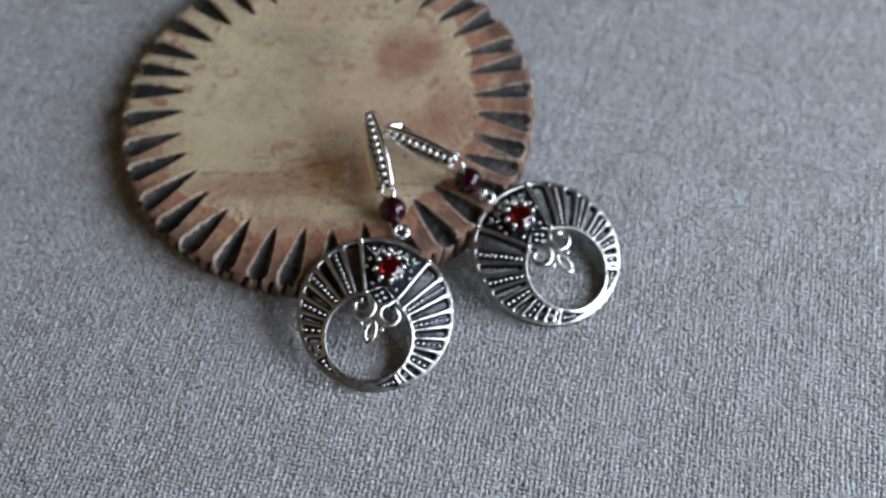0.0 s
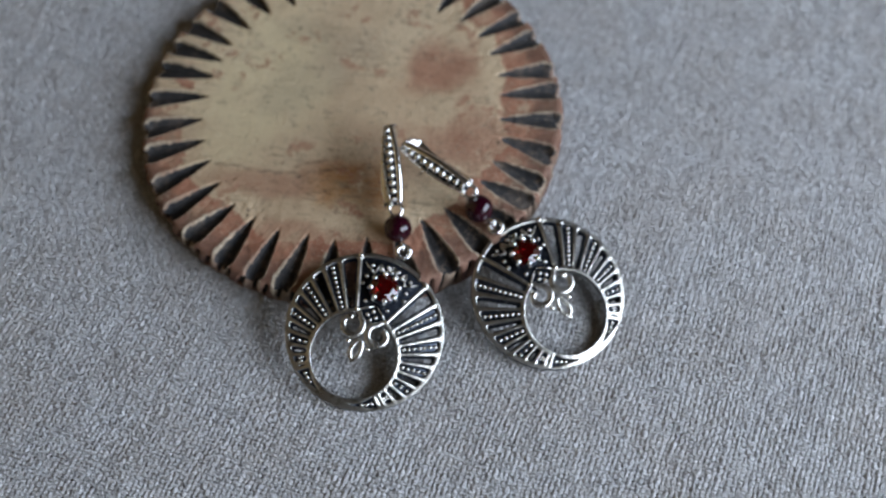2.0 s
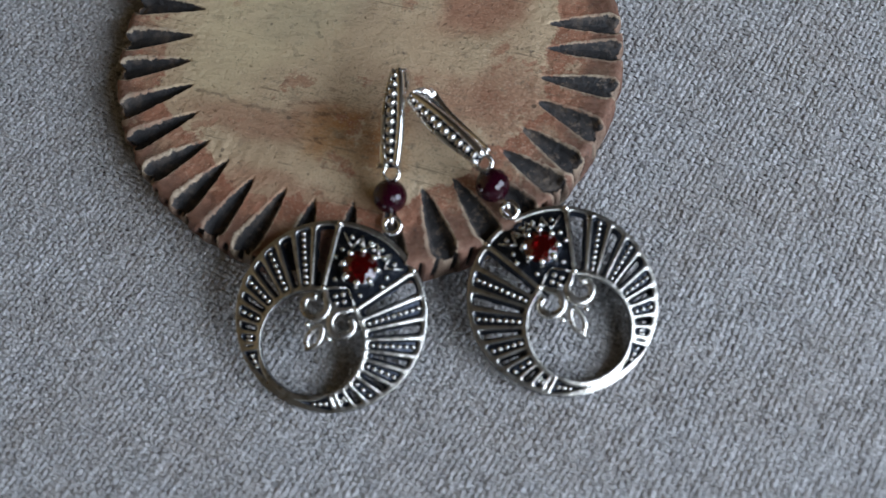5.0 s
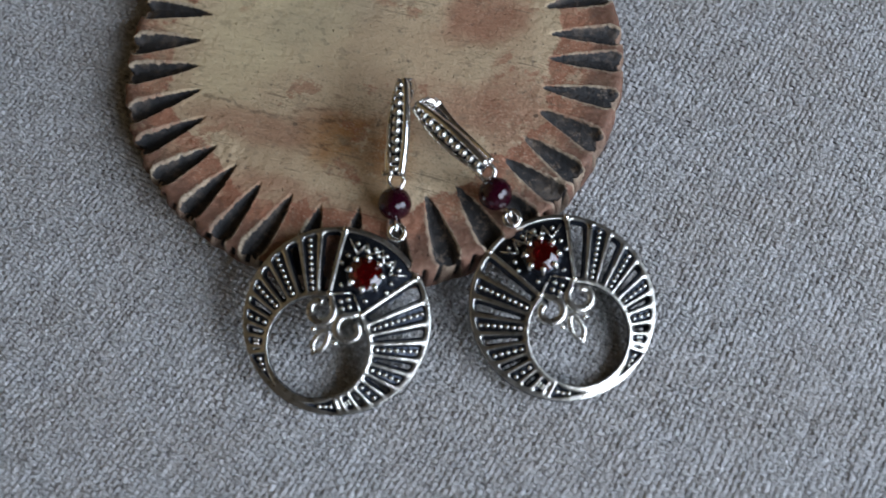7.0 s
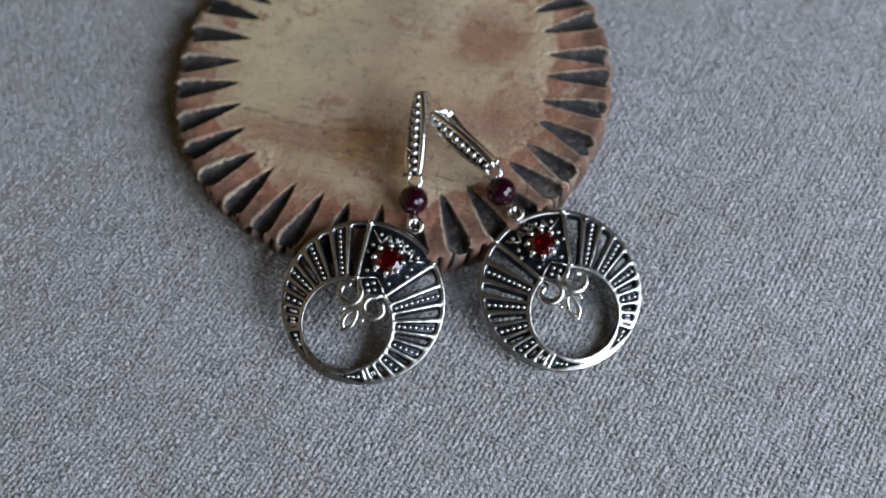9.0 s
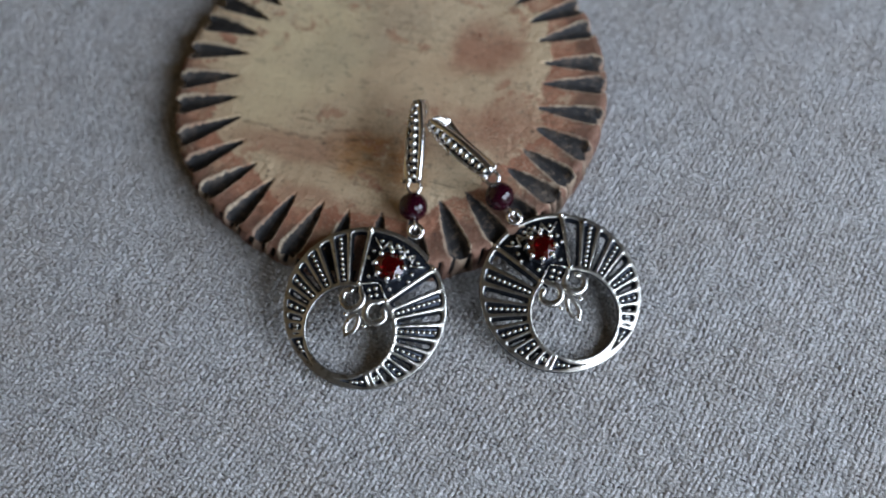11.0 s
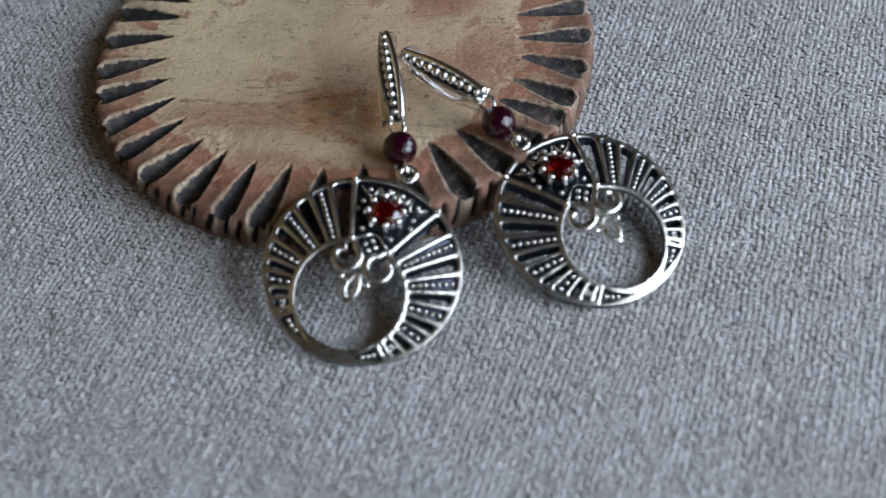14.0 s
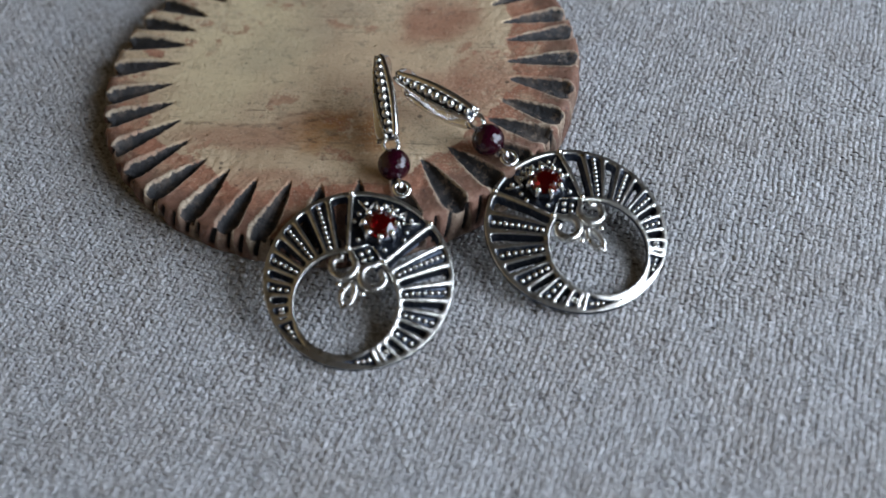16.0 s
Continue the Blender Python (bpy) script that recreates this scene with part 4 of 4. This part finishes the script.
def faceted_bead_mesh():
    """A cut bead: one flat five- or six-sided facet about every vertex of a finer ball."""
    ball = bmesh.new()
    bmesh.ops.create_icosphere(ball, subdivisions=3, radius=1.0)
    bmesh.ops.rotate(ball, cent=(0, 0, 0), matrix=Euler((0.5, 0.3, 0.2)).to_matrix(), verts=ball.verts)
    bm = bmesh.new()
    at = {f.index: bm.verts.new(f.calc_center_median().normalized() * 2.5 * MM) for f in ball.faces}
    for v in ball.verts:
        n = v.co.normalized()
        e = n.orthogonal()
        g = n.cross(e)
        ring = sorted(v.link_faces, key=lambda f: math.atan2(f.calc_center_median().dot(g), f.calc_center_median().dot(e)))
        bm.faces.new([at[f.index] for f in ring])
    ball.free()
    return mesh_of(bm, "garnet_bead", BEAD, False)


def clasp_width(f):
    return 0.46 + 0.90 * math.sin(math.pi * min(1, f * 0.9 + 0.1)) ** 0.85


def clasp_bar_mesh(length, arch):
    """The beaded front of the lever-back clasp, along +y from 0, face on +z."""
    bm = bmesh.new()
    n = 22
    pts, w, h = [], [], []
    for k in range(n + 1):
        f = k / n
        pts.append((0, f * length, arch * math.sin(math.pi * f) - 0.95))
        w.append(clasp_width(f) * (0.93 if 0 < k < n else 0.6))
        h.append(0.85 if 0 < k < n else 0.5)
    sweep(bm, pts, w, h, (0, 0, 1), 12, power=0.6)
    return mesh_of(bm, "clasp_bar", SILVER_DARK)


def clasp_edge_mesh(length, arch, s):
    bm = bmesh.new()
    n = 22
    pts = []
    for k in range(n + 1):
        f = k / n
        pts.append((s * (clasp_width(f) - 0.10), f * length, arch * math.sin(math.pi * f) - 0.75))
    sweep(bm, pts, 0.58 if s > 0 else 0.36, 0.85, (0, 0, 1), 10, power=0.8)
    # right edge takes a brighter silver for the light falling on it
    return mesh_of(bm, "clasp_edge", SILVER if s < 0 else SILVER_BRIGHT)


def basis(origin, x, y):
    """A pose from an origin in mm and two directions."""
    y = Vector(y).normalized()
    z = Vector(x).cross(y).normalized()
    x = y.cross(z)
    m = Matrix((x, y, z)).transposed().to_4x4()
    m.translation = Vector(origin) * MM
    return m


def earring(label, hole, x0, y0, turn, bar_low, bar_high, face, up_ring, bead, low_ring, lever, lever_half):
    a = radians(turn)
    x0, y0 = Vector(x0), Vector(y0)
    yy = x0 * math.sin(a) + y0 * math.cos(a)
    xx = x0 * math.cos(a) - y0 * math.sin(a)
    frame_m = basis(Vector(hole) - 0.2 * yy, xx, yy)
    base = tagged(new("earring"), label, "earring", "pair of earrings")
    base.matrix_basis = Matrix.Translation(Vector((hole[0] * MM, hole[1] * MM, 0)))
    inv = base.matrix_basis.inverted()

    plate = part("pendant", cached("plate", lambda: wedge_mesh(-SECTOR, SECTOR, -1.1, -0.5, 6.4, 14, "pendant")), base, "openwork round pendant of blackened silver with a crescent of spokes", inv @ frame_m)
    words = {"outer_rim": "polished silver rim", "inner_rim": "polished silver rim", "panel": "blackened silver panel", "bar": ""}
    for kind, me in cached("fret", fretwork):
        part(kind, me, plate, words[kind])
    dot = cached("dot", lambda: mesh_of(ball_bm(0.38, 10, 7), "granule", SILVER))
    seed = cached("seed", lambda: mesh_of(ball_bm(0.29, 8, 6), "granule", SILVER))
    ballm = cached("ball", lambda: mesh_of(ball_bm(0.46, 10, 7), "ball", SILVER_BRIGHT))
    for s in (1, -1):
        for c, w in PANELS:
            r0, r1 = HOLE + 0.85, reach(c) - 1.0
            if c > 110:
                for dc in (-1.9, 1.9):
                    for q in (0.28, 0.72):
                        part("granule", seed, plate, m=placed(polar(s * (c + dc), r0 + (r1 - r0) * q, -0.42)))
                continue
            count = max(2, round((r1 - r0) / 0.94) + 1)
            for k in range(count):
                part("granule", dot, plate, m=placed(polar(s * c, r0 + (r1 - r0) * k / (count - 1), -0.38)))
        for d in (134.0, 139.5, 145.0):
            part("granule", dot, plate, m=placed(polar(s * d, (HOLE + reach(d)) / 2 - 0.03, -0.40)))
        part("ball", ballm, plate, m=placed(polar(s * SECTOR, reach(SECTOR) - 0.1, 0.0)))
        part("ball", ballm, plate, m=placed(polar(s * 20.5, 7.95, 0.05)))
        for gx, gy in ((0.75, 7.4), (2.1, 9.4), (3.75, 13.5), (1.95, 15.6), (0.95, 16.5), (3.6, 15.75), (3.9, 12.1)):
            part("granule", dot, plate, m=placed((s * gx, gy, -0.38)))
        part("granule", ballm, plate, m=placed((s * 1.85, 1.9, -0.3)))
        part("scroll", cached(("scroll", s), lambda: scroll_mesh(s)), plate)
        part("filigree_wire", cached(("zig", s), lambda: zigzag_mesh(s)), plate)
    for gy in (6.65, 8.2, 15.85):
        part("granule", dot, plate, m=placed((0, gy, -0.34)))
    part("leaf_scroll", cached("leaf", leaf_mesh), plate)
    gem_tilt = pose(0, 0, 0, -12, 0, 0)
    seat = placed((0, 12.5, 0.1)) @ gem_tilt @ Matrix.Scale(1.16, 4)
    part("stone_seat", cached("seat", seat_mesh), plate, m=seat)
    part("gemstone", cached("gem", gem_mesh), plate, "faceted round red garnet", seat @ Matrix.Translation(Vector((0, 0, 0.55)) * MM))
    for k in range(8):
        part("prong", cached("prong", prong_mesh), plate, m=seat @ Matrix.Translation(Vector((0, 0, 0.45)) * MM) @ pose(0, 0, 0, 0, 0, 22.5 + 45 * k) @ Matrix.Translation(Vector((2.08, 0, 0)) * MM))

    # link from the pendant to the bead
    low, bd, up = Vector(low_ring), Vector(bead), Vector(up_ring)
    part("pendant_loop", cached("loop", lambda: link_mesh("pendant_loop", 1.14, 0.38, SILVER_BRIGHT)), base, "bright silver loop", inv @ basis(low, xx, yy))
    ring_dir = (bd - low).normalized()
    pin_mid = low + ring_dir * 1.1
    bm = bmesh.new()
    side = ring_dir.cross(Vector((0, 0, 1))).normalized()
    over = side.cross(ring_dir)
    loop = [pin_mid + ring_dir * (0.9 * math.cos(q)) * -1 + over * (0.6 * math.sin(q)) for q in [2 * math.pi * k / 20 for k in range(20)]]
    sweep(bm, [p - Vector((hole[0], hole[1], 0)) for p in loop], 0.24, 0.24, side, 8, True)
    part("wire_loop", mesh_of(bm, "wire_loop", SILVER_BRIGHT), base)
    part("garnet_bead", cached("bead", faceted_bead_mesh), base, "faceted dark red garnet bead", inv @ basis(bd, (1, 0, 0.3), (up - low)))
    # upper ring
    bm = bmesh.new()
    d2 = (up - bd).normalized()
    side = d2.cross(Vector((0, 0, 1))).normalized()
    loop = [up + d2 * (0.35 + 1.2 * math.cos(q)) + side * (1.15 * math.sin(q)) for q in [2 * math.pi * k / 24 for k in range(24)]]
    sweep(bm, [p - Vector((hole[0], hole[1], 0)) for p in loop], 0.37, 0.37, d2.cross(side), 8, True)
    part("clasp_ring", mesh_of(bm, "clasp_ring", SILVER_BRIGHT), base, "bright silver ring")

    # lever-back clasp
    lo, hi = Vector(bar_low), Vector(bar_high)
    length = (hi - lo).length
    across = (hi - lo).cross(Vector(face)).normalized()
    bar = part("clasp_bar", clasp_bar_mesh(length, 0.7), base, "blackened silver clasp front set with a row of beads", inv @ basis(lo, across, hi - lo))
    for s in (1, -1):
        part("clasp_edge", clasp_edge_mesh(length, 0.7, s), bar, "polished silver edge")
    for k in range(10):
        f = (k + 0.6) / 10.2
        r = 0.44 + 0.28 * math.sin(math.pi * f)
        me = cached(("grain", round(r, 2)), lambda: mesh_of(ball_bm(r, 12, 8), "granule", SILVER))
        part("granule", me, bar, m=Matrix.Translation(Vector((0, f * length, 0.7 * math.sin(math.pi * f) + 0.05)) * MM))
    bm = bmesh.new()
    pts = [Vector(p) for p in lever]
    fine = []
    for i in range(len(pts) - 1):
        p0, p1, p2, p3 = pts[max(i - 1, 0)], pts[i], pts[i + 1], pts[min(i + 2, len(pts) - 1)]
        for k in range(8):
            q = k / 8
            fine.append(0.5 * ((2 * p1) + (p2 - p0) * q + (2 * p0 - 5 * p1 + 4 * p2 - p3) * q * q + (3 * p1 - p0 - 3 * p2 + p3) * q ** 3))
    fine.append(pts[-1])
    widths = [lever_half * (0.5 + 0.5 * min(1.0, k / 22)) for k in range(len(fine))]
    sweep(bm, [p - Vector((hole[0], hole[1], 0)) for p in fine], 0.3, widths, across, 12, power=0.7)
    part("lever", mesh_of(bm, "lever", SILVER_BRIGHT), base, "bright silver hinged ear wire lever")
    bm = bmesh.new()
    end = pts[-1] - Vector((hole[0], hole[1], 0))
    sweep(bm, [end - across * 1.75, end - across * 1.45, end + across * 1.45, end + across * 1.75], [0.55, 0.42, 0.42, 0.55], [0.55, 0.42, 0.42, 0.55], (0, 0, 1), 10)
    part("hinge_pin", mesh_of(bm, "hinge_pin", SILVER_BRIGHT), base)
    return base


earring("silver openwork drop earring with garnets, leaning on the clay disc rim",
        (9.18, -48.76, 3.7), (0.9935, 0.0, -0.1141), (0.0343, 0.9538, 0.2985), 14.6,
        (12.4, -22.9, 12.2), (8.9, -9.6, 16.3), (-0.22, -0.3, 1), (12.5, -23.3, 10.2), (13.3, -26.2, 9.4), (14.95, -30.1, 8.3),
        [(9.0, -9.7, 15.9), (9.6, -8.5, 14.8), (9.4, -8.2, 12.4), (9.0, -9.8, 10.6), (9.45, -14.2, 9.8), (10.6, -19.4, 9.8), (11.8, -22.1, 10.6)], 1.35)
earring("silver openwork drop earring with garnets, pendant resting on linen cloth",
        (44.18, -35.31, 3.1), (0.9857, 0.0, -0.1685), (0.0329, 0.9807, 0.1926), -44.9,
        (24.4, -18.8, 13.6), (12.0, -12.8, 15.2), (-0.1, -0.62, 0.76), (25.2, -18.3, 11.2), (27.0, -20.4, 9.9), (30.4, -23.0, 8.8),
        [(12.2, -12.5, 14.9), (12.9, -11.3, 13.9), (13.3, -10.3, 12.3), (14.3, -10.6, 10.8), (17.2, -12.5, 10.0), (21.2, -14.8, 9.9), (24.3, -17.2, 11.2)], 1.9)
